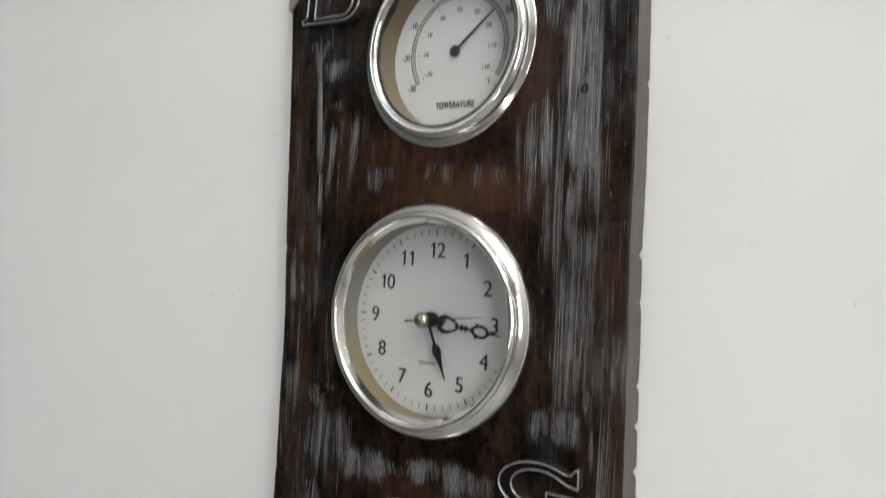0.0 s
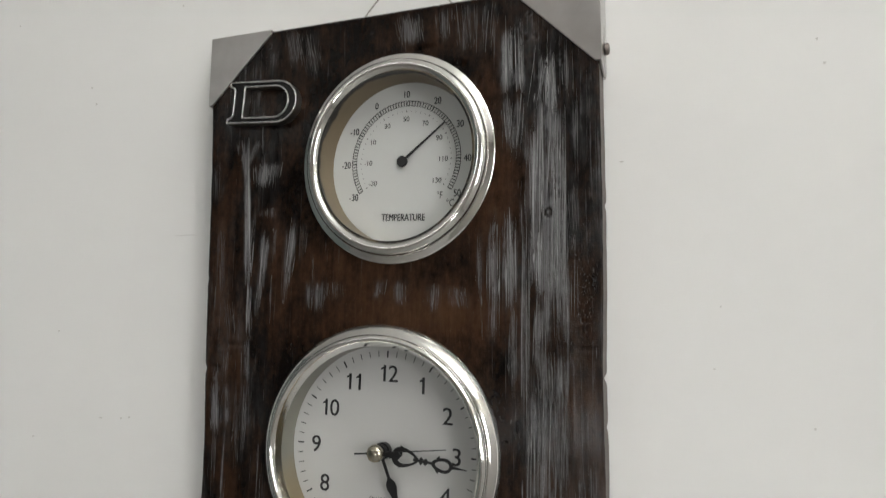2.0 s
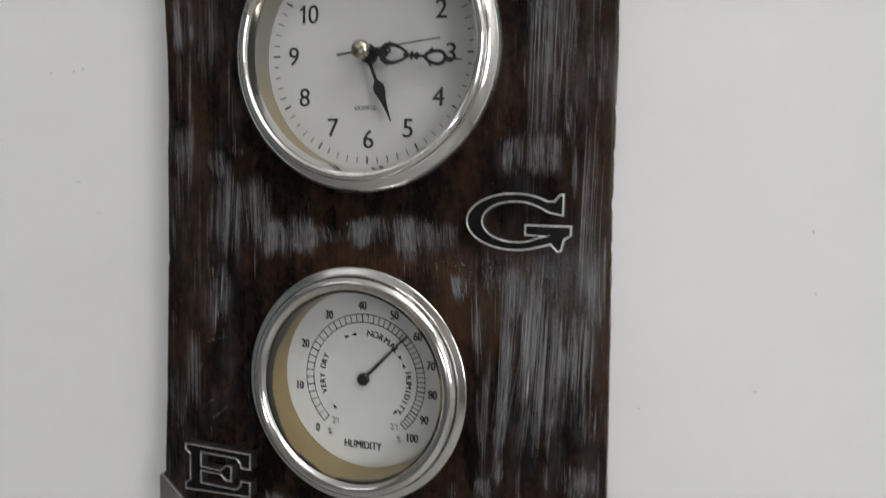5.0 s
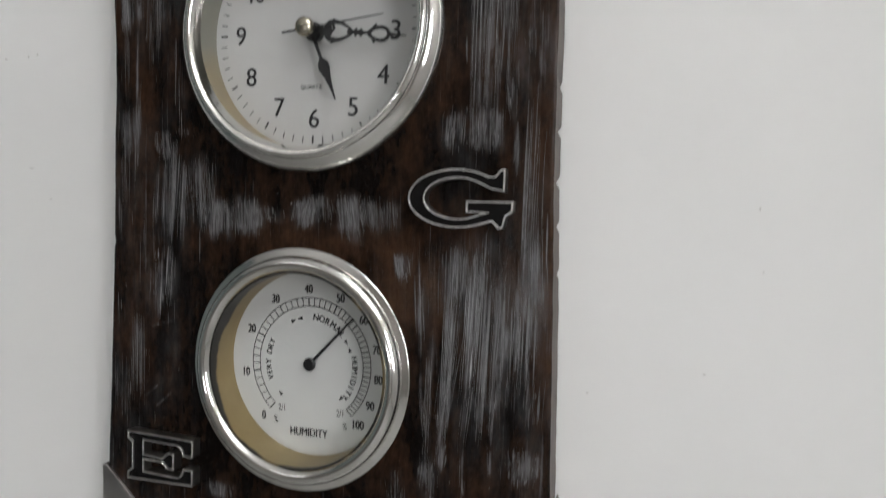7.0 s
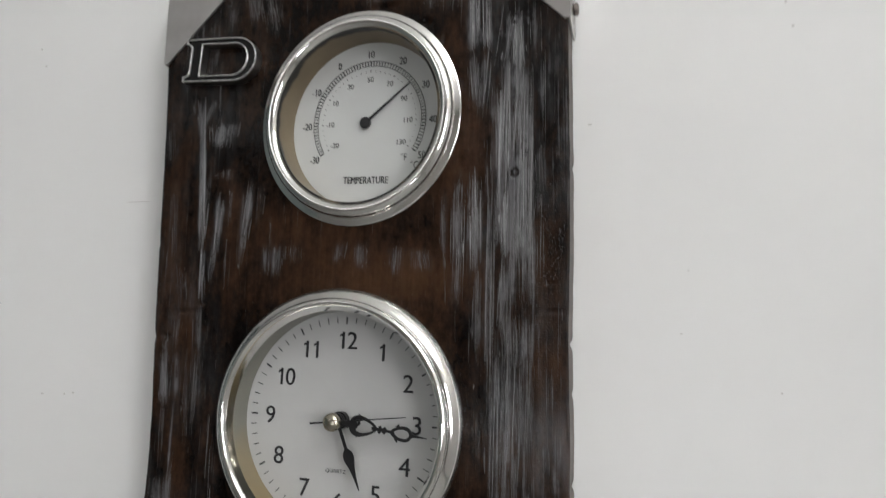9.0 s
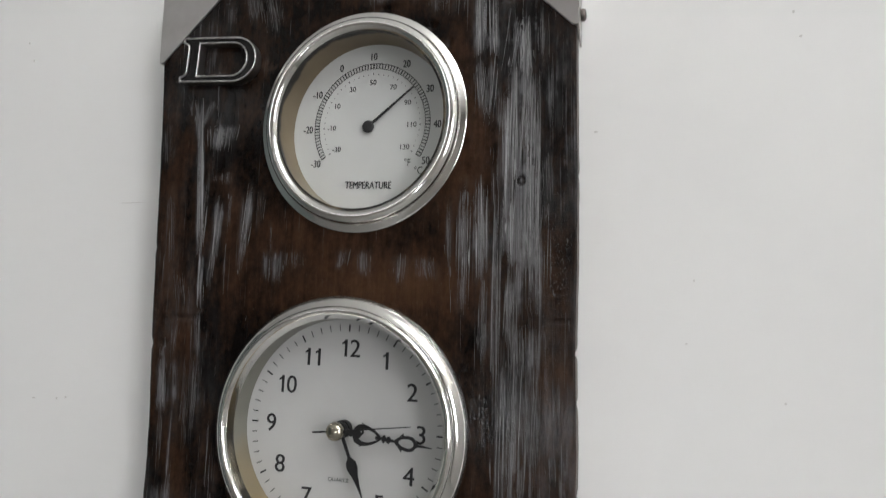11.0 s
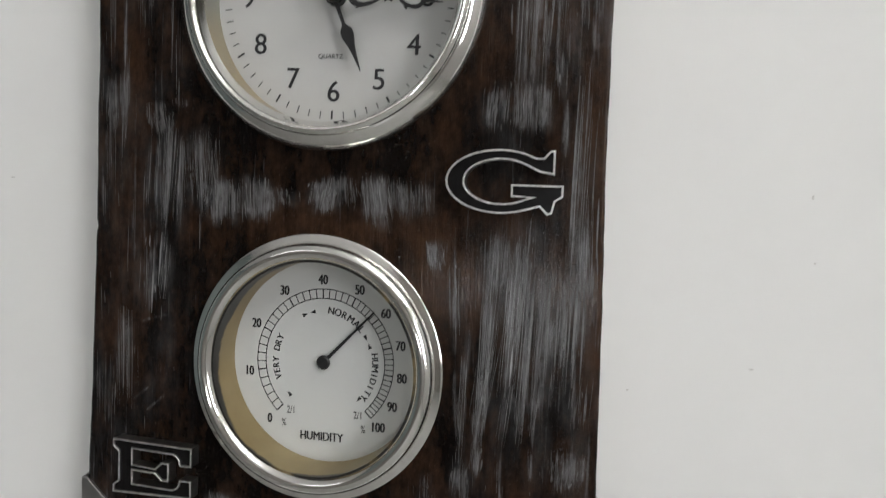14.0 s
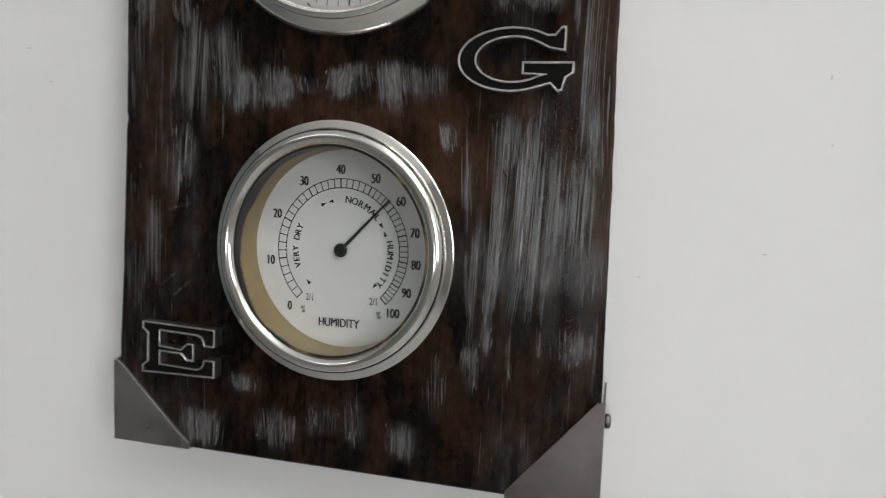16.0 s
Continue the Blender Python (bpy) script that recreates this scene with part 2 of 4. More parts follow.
def dry_paint():
    """Thin ridges of dried pale paint; each ridge has its own cover."""
    n = Nodes("dry_brushed_paint", 0.5)
    own = n.node("ShaderNodeAttribute")
    own.attribute_name = "cover"
    own = own.outputs["Fac"]
    fleck = n.noise(n.place(1500, 400, 250), 1, 3, 0.6)
    tone = n.sum(n.span(own, 0.05, 1, 0.0, 0.95), n.span(fleck, 0.3, 0.7, -0.12, 0.2))
    n.set("Base Color", n.mix(n.span(tone, 0, 1), (0.035, 0.030, 0.028), (0.35, 0.348, 0.355)))
    n.set("Specular IOR Level", 0.45)
    n.set("Roughness", 0.32)
    n.bump(n.noise(n.place(3500, 1500, 1200), 1, 2), 0.5, 0.0004)
    return n.material


def stone_floor():
    n = Nodes("grey_floor_stone", 0.35)
    g = n.noise(n.place(9, 9, 9), 1, 5)
    n.set("Base Color", n.mix(n.span(g, 0.3, 0.7), (0.25, 0.245, 0.235), (0.33, 0.325, 0.31)))
    return n.material


WALL, CHROME, STEEL, DARK_STEEL = plaster(), chrome(), steel(), tarnished_steel()
WOOD, PAINT, FLOOR = stained_wood(), dry_paint(), stone_floor()
CEILING = plain("ceiling_white", (0.8, 0.79, 0.77), 0.8, vary=0.04, scale=8)
INK = plain("black_ink", (0.012, 0.012, 0.014), 0.5)
BLACK = plain("black_lacquer", (0.012, 0.012, 0.013), 0.32)
CASTING = plain("dull_casting", (0.42, 0.40, 0.38), 0.38, 1.0, vary=0.3, scale=300, bump=0.1)
ENAMEL = plain("black_enamel", (0.010, 0.009, 0.009), 0.22, scale=300, vary=0.4, bump=0.1, gloss=0.15)
DIAL = plain("dial_white", (0.60, 0.61, 0.595), 0.45, vary=0.03, scale=40)
CLOCK_DIAL = plain("clock_dial_white", (0.50, 0.50, 0.49), 0.45, vary=0.03, scale=40)


def tan_cup(name, low, high, deep):
    """Tan plastic with a ragged dark line of glue along its front edge."""
    n = Nodes(name, 0.35)
    c = n.node("ShaderNodeTexCoord")
    split = n.node("ShaderNodeSeparateXYZ", i0=c.outputs["Object"])
    # the glue is smeared deeper on the upper left
    smear = n.span(n.sum(split.outputs[2], split.outputs[0], "SUBTRACT"), 0.0, 0.05, 0.0004, deep)
    y = n.sum(split.outputs[1], smear)
    rag = n.noise(n.place(38, 38, 38), 1, 4, 0.65)
    line = n.sum(y, n.span(rag, 0.3, 0.7, -0.0022, 0.0022))
    f = n.span(line, -0.0028, -0.0016)
    tan = n.mix(n.span(n.noise(n.place(45, 45, 45)), 0.3, 0.7), low, high)
    n.set("Base Color", n.mix(f, (0.014, 0.012, 0.010), tan))
    return n.material


TAN = tan_cup("tan_plastic", (0.20, 0.145, 0.062), (0.27, 0.205, 0.10), -0.0042)
DULL_TAN = tan_cup("dull_tan_plastic", (0.16, 0.12, 0.07), (0.21, 0.165, 0.10), -0.0006)


def clock_cup():
    """Cup plastic, grey-green above and tan in its lower half, with a ragged change."""
    n = Nodes("grey_cup", 0.3)
    c = n.node("ShaderNodeTexCoord")
    z = n.node("ShaderNodeSeparateXYZ", i0=c.outputs["Object"]).outputs[2]
    rag = n.noise(n.place(60, 60, 60), 1, 3)
    f = n.span(n.sum(z, n.span(rag, 0.3, 0.7, -0.006, 0.006)), -0.024, 0.0)
    n.set("Base Color", n.mix(f, (0.25, 0.195, 0.11), (0.20, 0.195, 0.165)))
    return n.material


GREY_CUP = clock_cup()
SAWN = plain("sawn_side", (0.115, 0.094, 0.081), 0.6, vary=0.35, scale=90, bump=0.3)
CAP = plain("dull_brass_cap", (0.62, 0.57, 0.47), 0.22, 1.0, vary=0.25, scale=300)
RIM = plain("polished_rim", (0.86, 0.84, 0.82), 0.36, 1.0, vary=0.45, scale=420, bump=0.2)
STRING = plain("grey_string", (0.36, 0.345, 0.32), 0.7, vary=0.3, scale=800)
FRAME = plain("window_frame_white", (0.75, 0.75, 0.74), 0.4)
UMBER = plain("umber_wall_paint", (0.30, 0.28, 0.26), 0.7, vary=0.08, scale=6)
TAUPE = plain("taupe_wall_paint", (0.56, 0.54, 0.52), 0.7, vary=0.06, scale=6)
SAGE = plain("sage_wall_paint", (0.2, 0.235, 0.23), 0.7, vary=0.05, scale=6)
FLECK = plain("grey_scuff", (0.64, 0.62, 0.60), 0.8)

# ---- the room ----
X0, X1, Y0, Y1, TOP = -3.2, WIN_X, FAR_Y, WALL_Y, 3.0


def wall(name, pieces, material=None, label="smooth wall painted warm white"):
    bm = bmesh.new()
    for p in pieces:
        box(bm, *p)
    ob = mesh_object(name, bm, material or WALL)
    return tagged(ob, label, "wall", kind="structure")


wall_north = wall("wall_north", [(X0 - 0.15, X1 + 0.15, Y1, Y1 + 0.15, 0, TOP)])
# the other walls are unseen; their tones are chosen to shape light and reflections
wall("wall_south", [(X0 - 0.15, FAR_X0, Y0 - 0.15, Y0, 0, TOP), (FAR_X1, X1 + 0.15, Y0 - 0.15, Y0, 0, TOP),
                    (FAR_X0, FAR_X1, Y0 - 0.15, Y0, 0, FAR_Z0), (FAR_X0, FAR_X1, Y0 - 0.15, Y0, FAR_Z1, TOP)], UMBER, "unseen wall, dark umber to dim the reflections")
wall("wall_west", [(X0 - 0.15, X0, Y0, Y1, 0, TOP)], SAGE, "unseen wall, grey-green to dim and cool the left side")
wall("wall_east", [(X1, X1 + 0.15, Y0, WIN_Y0, 0, TOP), (X1, X1 + 0.15, WIN_Y1, Y1, 0, TOP),
                   (X1, X1 + 0.15, WIN_Y0, WIN_Y1, 0, WIN_Z0), (X1, X1 + 0.15, WIN_Y0, WIN_Y1, WIN_Z1, TOP)], TAUPE, "unseen wall, taupe for the reflections in the chrome")
# the floor is unseen too, its grey picked for the chrome's lower reflections
bm = bmesh.new()
box(bm, X0 - 0.15, X1 + 0.15, Y0 - 0.15, Y1 + 0.15, -0.1, 0)
tagged(mesh_object("floor", bm, FLOOR), "unseen grey floor, toned for the reflections in the chrome", "floor", kind="structure")
bm = bmesh.new()
box(bm, X0 - 0.15, X1 + 0.15, Y0 - 0.15, Y1 + 0.15, TOP, TOP + 0.1)
tagged(mesh_object("ceiling", bm, CEILING), "plain white ceiling", "ceiling", kind="structure")

# ---- the board ----
CM = 0.01
BOTTOM, UPPER, THICK = -19.4, 18.0, 1.85
CUPS = ((0.5, 11.75, 3.55), (0.1, 0.0, 4.4), (-0.25, -11.95, 3.55))   # centre x, z and hole radius of the three dials
rng = np.random.RandomState(4)


def smooth_noise(n, step):
    """A smooth random row of n values in about -1..1, with that many samples to a wave."""
    k = rng.uniform(-1, 1, n // step + 4)
    return np.interp(np.arange(n) / step, np.arange(len(k)), k)


NX, NZ = 240, 470
gz = np.linspace(BOTTOM, UPPER, NZ)
left = np.interp(gz, (-19.4, -16, -12, -8, -2, 2, 6.7, 10, 14.7, 18), (-8.72, -8.6, -8.46, -8.32, -8.2, -8.27, -8.42, -8.5, -8.66, -8.7))
right = np.interp(gz, (-19.4, -16, -11.8, -8.3, -6, -2, 3, 6, 18), (8.8, 8.78, 8.73, 8.7, 8.66, 8.65, 8.66, 8.72, 8.74))
left = left + 0.035 * smooth_noise(NZ, 40) + 0.012 * smooth_noise(NZ, 5)
right = right + 0.025 * smooth_noise(NZ, 60) + 0.010 * smooth_noise(NZ, 5)
for at, depth in ((3.0, 0.07), (6.9, 0.05), (-7.6, 0.05)):
    left = left + depth * np.exp(-((gz - at) / 0.16) ** 2)
u = np.linspace(0, 1, NX)
gx = left[:, None] + (right - left)[:, None] * u[None]
gzz = np.repeat(gz[:, None], NX, 1)
paint = np.zeros((NZ, NX))
strokes = []


brush = np.random.RandomState(23)


def stroke(x_top, top, x_low, low, w_top, w_low, strength):
    """A dry brush stroke down the wood, as clumps of bristles that start and leave at heights of their own."""
    length, width = top - low, 0.5 * (w_top + w_low)
    for k in range(2 + int(round(width / 0.14))):
        side = brush.uniform(-0.5, 0.5)
        rim = abs(side) * 2
        f1 = brush.rand() * (0.1 + 0.25 * rim) - 0.08
        f2 = 1.08 - brush.rand() * (0.12 + 0.25 * rim)
        place = lambda f: (x_top + (x_low - x_top) * f + side * (w_top + (w_low - w_top) * f), top - length * f)
        (x1, z1), (x2, z2) = place(f1), place(f2)
        w = min(width * 0.7, brush.uniform(0.16, 0.42)) if length > 2.2 else min(width * 0.9, brush.uniform(0.3, 0.6))
        own = strength * brush.uniform(0.5, 1.1) * (1 - 0.2 * rim)
        f = np.clip((z1 - gzz) / (z1 - z2), -1, 2)
        away = np.abs(gx - x1 - (x2 - x1) * f) / (w / 2)
        along = np.clip(np.minimum(f + 0.08, 1.08 - f) / 0.3, 0, 1)
        np.maximum(paint, min(own, 0.62 if length > 2.2 else 0.75) * np.exp(-0.8 * away ** 2) * along, out=paint)
        strokes.append((x1, z1, x2, z2, w, own))


# upper right
stroke(5.70, 17.00, 5.71, 15.08, 0.10, 0.10, 0.45)
stroke(5.40, 16.64, 5.42, 13.91, 0.68, 0.80, 0.85)
stroke(5.42, 14.08, 5.45, 11.0, 0.75, 0.12, 0.78)
stroke(6.83, 15.43, 6.79, 12.95, 0.33, 1.0, 0.8)
stroke(7.00, 13.6, 6.85, 8.0, 1.0, 0.95, 1.0)
stroke(6.95, 13.2, 6.72, 4.2, 0.45, 0.5, 1.0)
stroke(6.35, 13.4, 6.33, 5.4, 0.25, 0.3, 0.85)
stroke(7.35, 12.4, 7.25, 5.2, 0.35, 0.3, 0.85)
stroke(5.93, 12.52, 6.00, 8.22, 0.10, 0.32, 0.50)
stroke(7.45, 15.57, 7.52, 13.55, 0.24, 0.24, 0.30)
stroke(7.59, 10.04, 7.66, 8.19, 0.31, 0.31, 0.30)
stroke(4.75, 8.84, 4.76, 8.19, 0.34, 0.33, 0.45)
stroke(5.29, 9.03, 5.30, 8.18, 0.33, 0.33, 0.50)
stroke(5.74, 9.71, 5.75, 8.23, 0.10, 0.10, 0.50)
# right of the gap between thermometer and clock
stroke(6.50, 8.98, 6.50, 5.90, 0.75, 0.58, 0.90)
stroke(7.17, 8.96, 7.28, 4.55, 0.49, 0.36, 0.60)
stroke(7.70, 8.86, 7.69, 7.13, 0.23, 0.18, 0.50)
stroke(7.49, 7.13, 7.44, 2.34, 0.11, 0.09, 0.50)
stroke(6.50, 5.90, 6.47, 2.92, 0.50, 0.49, 0.50)
stroke(5.94, 8.82, 5.89, 2.09, 0.39, 0.46, 0.45)
stroke(5.30, 9.1, 5.36, 5.5, 0.43, 0.39, 0.8)
stroke(5.41, 5.89, 5.43, 2.54, 0.18, 0.14, 0.45)
stroke(4.73, 8.9, 4.69, 4.63, 0.36, 0.30, 0.75)
stroke(4.16, 8.44, 4.24, 5.29, 0.26, 0.22, 0.30)
stroke(6.39, 2.92, 6.40, -0.50, 0.97, 1.11, 0.35)
stroke(7.24, 2.96, 7.27, -0.42, 0.48, 0.47, 0.30)
stroke(8.11, 2.39, 8.09, -0.05, 0.12, 0.09, 0.35)
# upper left
stroke(-6.90, 12.95, -6.60, 11.01, 0.18, 0.18, 0.60)
stroke(-6.13, 12.98, -6.60, 11.79, 0.32, 0.18, 0.42)
stroke(-6.61, 11.18, -6.45, 9.46, 0.14, 0.14, 0.50)
stroke(-6.62, 12.9, -6.3, 6.77, 0.22, 0.28, 0.85)
stroke(-6.08, 9.96, -6.17, 7.10, 0.25, 0.22, 0.45)
stroke(-6.17, 6.77, -6.09, 4.47, 0.29, 0.21, 0.8)
stroke(-5.61, 11.91, -5.65, 10.88, 0.95, 0.6, 0.85)
stroke(-5.5, 9.0, -5.75, 5.6, 0.35, 0.20, 0.7)
stroke(-5.83, 6.77, -5.82, 5.13, 0.22, 0.18, 0.40)
stroke(-5.05, 9.09, -5.10, 7.43, 0.15, 0.12, 0.45)
stroke(-5.10, 7.43, -5.13, 4.90, 0.12, 0.09, 0.35)
stroke(-4.2, 9.1, -4.45, 6.2, 0.42, 0.2, 0.72)
stroke(-3.61, 9.05, -3.69, 7.58, 0.23, 0.15, 0.35)
# upper left edge
stroke(-7.83, 8.99, -7.61, 6.10, 0.31, 0.30, 0.20)
stroke(-8.32, 12.15, -8.17, 10.21, 0.42, 0.41, 0.20)
stroke(-5.39, 9.94, -5.36, 9.43, 0.58, 0.58, 0.22)
stroke(-7.20, 13.14, -7.15, 12.44, 0.31, 0.30, 0.28)
stroke(-7.40, 5.93, -7.26, 4.77, 0.60, 0.59, 0.16)
# dabs over the clock
stroke(-3.32, 6.69, -3.22, 5.58, 0.27, 0.22, 0.45)
stroke(-2.79, 6.61, -2.85, 5.46, 0.36, 0.25, 0.42)
stroke(-0.14, 6.70, -0.20, 5.96, 0.40, 0.25, 0.50)
stroke(0.88, 6.70, 0.88, 5.73, 0.41, 0.23, 0.58)
stroke(2.27, 6.47, 2.24, 5.49, 0.36, 0.27, 0.45)
stroke(3.05, 6.40, 3.30, 5.60, 0.77, 0.46, 0.32)
stroke(-2.23, 6.69, -2.20, 5.90, 0.70, 0.71, 0.12)
stroke(-3.20, 7.90, -3.13, 6.53, 0.11, 0.11, 0.30)
# left of the clock
stroke(-6.11, 4.36, -6.03, 2.30, 0.34, 0.28, 0.50)
stroke(-6.12, 2.30, -6.24, -0.63, 0.21, 0.07, 0.55)
stroke(-7.19, 3.96, -7.23, 2.47, 0.35, 0.13, 0.35)
stroke(-7.75, 2.33, -7.60, 0.3, 0.4, 0.3, 0.8)
stroke(-7.21, 2.39, -7.09, 0.69, 0.40, 0.21, 0.58)
stroke(-7.76, 2.93, -7.74, 2.33, 0.22, 0.22, 0.30)
stroke(-7.65, 0.69, -7.59, -2.50, 0.11, 0.22, 0.35)
stroke(-7.16, 0.69, -7.20, -2.49, 0.11, 0.12, 0.45)
stroke(-7.55, -2.50, -7.53, -4.34, 0.60, 0.60, 0.36)
stroke(-7.23, -2.49, -7.21, -4.32, 0.14, 0.14, 0.42)
stroke(-5.91, -3.39, -5.84, -4.26, 0.75, 0.75, 0.30)
stroke(-5.29, -3.23, -5.23, -3.62, 0.25, 0.16, 0.42)
stroke(-4.96, -3.29, -4.93, -3.61, 0.17, 0.11, 0.42)
stroke(-6.48, 2.68, -6.39, -1.37, 0.50, 0.51, 0.13)
# right of the clock
stroke(6.56, 3.99, 6.59, 2.11, 0.75, 0.75, 0.50)
stroke(7.23, 3.96, 7.19, 2.24, 0.45, 0.44, 0.55)
stroke(5.38, 4.03, 5.40, 2.59, 0.19, 0.16, 0.30)
stroke(5.88, 4.01, 5.85, 0.99, 0.15, 0.15, 0.35)
stroke(6.74, 3.2, 6.55, -3.6, 1.4, 1.2, 0.5)
stroke(6.60, 1.73, 6.62, 0.39, 0.22, 0.22, 0.50)
stroke(7.81, -0.20, 7.83, -1.53, 0.30, 0.27, 0.42)
stroke(7.24, -1.84, 7.34, -3.45, 0.27, 0.22, 0.50)
stroke(7.45, -3.45, 7.48, -5.21, 0.15, 0.13, 0.45)
stroke(6.07, -2.9, 6.05, -4.3, 1.6, 1.75, 0.58)
stroke(8.0, -3.0, 7.85, -8.8, 0.55, 0.5, 0.4)
stroke(7.99, 2.45, 8.03, -0.64, 0.16, 0.13, 0.30)
# dabs under the clock
stroke(-4.4, -4.6, -4.2, -7.1, 0.8, 0.9, 0.5)
stroke(-3.65, -5.95, -3.6, -7.35, 1.0, 0.9, 0.64)
stroke(-2.35, -5.9, -2.3, -7.2, 0.85, 0.8, 0.68)
stroke(-1.57, -6.11, -1.47, -6.76, 0.61, 0.52, 0.35)
stroke(0.1, -5.75, -0.1, -6.9, 0.7, 0.75, 0.68)
stroke(0.40, -5.72, 0.37, -6.28, 0.50, 0.42, 0.42)
stroke(1.55, -5.75, 1.75, -7.3, 0.6, 0.75, 0.78)
stroke(2.35, -5.8, 2.5, -7.15, 0.8, 0.7, 0.5)
stroke(3.1, -5.9, 3.2, -7.05, 0.6, 0.6, 0.42)
stroke(0.85, -5.8, 0.95, -6.6, 0.4, 0.4, 0.35)
stroke(-3.0, -6.0, -2.95, -7.0, 2.6, 2.4, 0.18)
stroke(1.6, -5.9, 1.7, -6.9, 3.0, 2.8, 0.16)
stroke(-4.3, -4.3, -4.3, -6.2, 0.7, 0.7, 0.35)
# lower left
stroke(-7.74, -2.85, -7.74, -7.05, 0.26, 0.26, 0.35)
stroke(-7.06, -1.78, -7.20, -4.72, 0.15, 0.13, 0.45)
stroke(-5.84, -3.63, -5.63, -4.56, 0.51, 0.61, 0.35)
stroke(-5.61, -4.0, -5.80, -7.70, 0.6, 0.52, 0.48)
stroke(-5.09, -4.47, -5.23, -7.68, 0.30, 0.24, 0.45)
stroke(-6.22, -4.56, -6.38, -7.71, 0.21, 0.18, 0.35)
# lower left edge
stroke(-5.85, -7.5, -6.04, -10.4, 0.85, 0.7, 0.48)
stroke(-7.24, -10.46, -7.21, -13.72, 0.64, 0.55, 0.40)
stroke(-7.98, -12.22, -8.03, -14.57, 0.60, 0.47, 0.28)
stroke(-3.53, -16.46, -3.44, -17.12, 1.00, 0.72, 0.50)
# right of the hygrometer
stroke(3.6, -7.7, 3.76, -8.7, 0.5, 0.3, 0.8)
stroke(4.28, -7.85, 4.40, -11.01, 0.26, 0.17, 0.50)
stroke(5.58, -7.32, 5.50, -9.64, 0.63, 0.54, 0.50)
stroke(6.24, -7.48, 6.27, -9.61, 0.57, 0.49, 0.45)
stroke(5.30, -7.46, 5.27, -9.66, 0.29, 0.24, 0.40)
stroke(5.75, -7.4, 5.35, -13.2, 0.3, 0.25, 0.66)
stroke(6.25, -7.5, 5.95, -12.6, 0.5, 0.36, 0.7)
stroke(6.6, -7.6, 6.3, -13.8, 0.3, 0.3, 0.58)
stroke(5.3, -8.2, 5.05, -14.9, 0.22, 0.2, 0.72)
stroke(4.75, -10.5, 4.6, -15.0, 0.2, 0.2, 0.5)
stroke(7.0, -8.0, 6.85, -12.4, 0.46, 0.37, 0.6)
stroke(7.01, -11.30, 6.77, -13.92, 0.23, 0.17, 0.50)
stroke(5.58, -10.47, 5.08, -14.08, 0.56, 0.23, 0.50)
stroke(6.09, -11.73, 5.86, -14.00, 0.29, 0.21, 0.40)
stroke(5.16, -13.88, 5.11, -14.93, 0.24, 0.19, 0.60)
stroke(6.44, -12.08, 6.28, -13.96, 0.20, 0.14, 0.40)
# lower right edge
# the first stroke also holds the varnish's sparkle as pale paint
stroke(7.88, -8.6, 7.8, -11.9, 0.7, 0.70, 0.66)
stroke(7.45, -9.0, 7.35, -12.6, 0.5, 0.44, 0.6)
stroke(8.01, -6.59, 8.16, -9.51, 0.43, 0.38, 0.45)
stroke(8.07, -13.94, 8.08, -15.05, 0.63, 0.48, 0.52)
stroke(8.26, -11.58, 8.17, -13.23, 0.43, 0.35, 0.30)
stroke(6.79, -13.92, 6.83, -14.85, 0.15, 0.11, 0.50)
stroke(5.83, -14.29, 5.89, -15.81, 0.15, 0.13, 0.50)
stroke(4.63, -14.60, 4.53, -15.67, 0.37, 0.24, 0.40)
stroke(4.38, -11.86, 4.55, -13.93, 0.19, 0.17, 0.35)
stroke(3.54, -15.00, 3.49, -16.17, 0.29, 0.23, 0.30)
# lower edge
stroke(-5.29, -17.84, -5.28, -19.26, 1.71, 1.38, 0.55)
stroke(-2.14, -17.59, -2.12, -19.02, 1.28, 0.97, 0.52)
stroke(-0.44, -17.26, -0.42, -18.29, 1.13, 0.93, 0.28)
stroke(0.78, -16.73, 0.87, -18.51, 0.41, 0.33, 0.40)
stroke(2.44, -17.53, 2.45, -18.78, 0.78, 0.58, 0.50)
stroke(3.52, -15.29, 3.59, -17.20, 0.45, 0.38, 0.30)
stroke(4.70, -14.44, 4.76, -16.13, 0.44, 0.33, 0.40)
stroke(7.83, -13.89, 7.84, -15.12, 0.92, 0.76, 0.45)
# upper edge, left
stroke(-4.67, 17.90, -4.32, 16.21, 0.61, 0.45, 0.36)
stroke(-5.59, 17.08, -5.54, 16.11, 0.51, 0.42, 0.20)
stroke(-3.95, 17.67, -3.51, 15.76, 0.80, 0.59, 0.26)
# upper edge, right
stroke(1.07, 17.77, 1.28, 16.49, 0.80, 0.62, 0.42)
stroke(2.47, 17.83, 2.60, 16.42, 0.52, 0.39, 0.32)
stroke(3.91, 17.80, 3.94, 15.72, 1.55, 1.14, 0.30)
stroke(5.71, 17.06, 5.71, 16.08, 0.23, 0.16, 0.40)

# faint single bristle lines over the outer thirds
for k in range(170):
    side = -1 if brush.rand() < 0.35 else 1
    x = 0.2 + side * (8.2 - 4.2 * brush.rand() ** 1.5)
    z = brush.uniform(-19.0, 17.8)
    size = brush.choice((0.8, 1.8, 3.5), p=(0.4, 0.4, 0.2)) * brush.uniform(0.6, 1.3)
    strokes.append((x, min(z + size, 17.6), x + brush.uniform(-0.04, 0.04), max(z, -19.2), 0.12, brush.uniform(0.1, 0.3)))
outer = np.where(gx < 0, 0.65, 0.9) * np.clip((np.abs(gx - 0.2) - 4.6) / 1.2, 0, 1) * np.clip(0.13 + 0.09 * np.sin(gzz * 0.55 + gx) + 0.07 * np.sin(gzz * 1.3 - gx * 2), 0.0, 0.22)
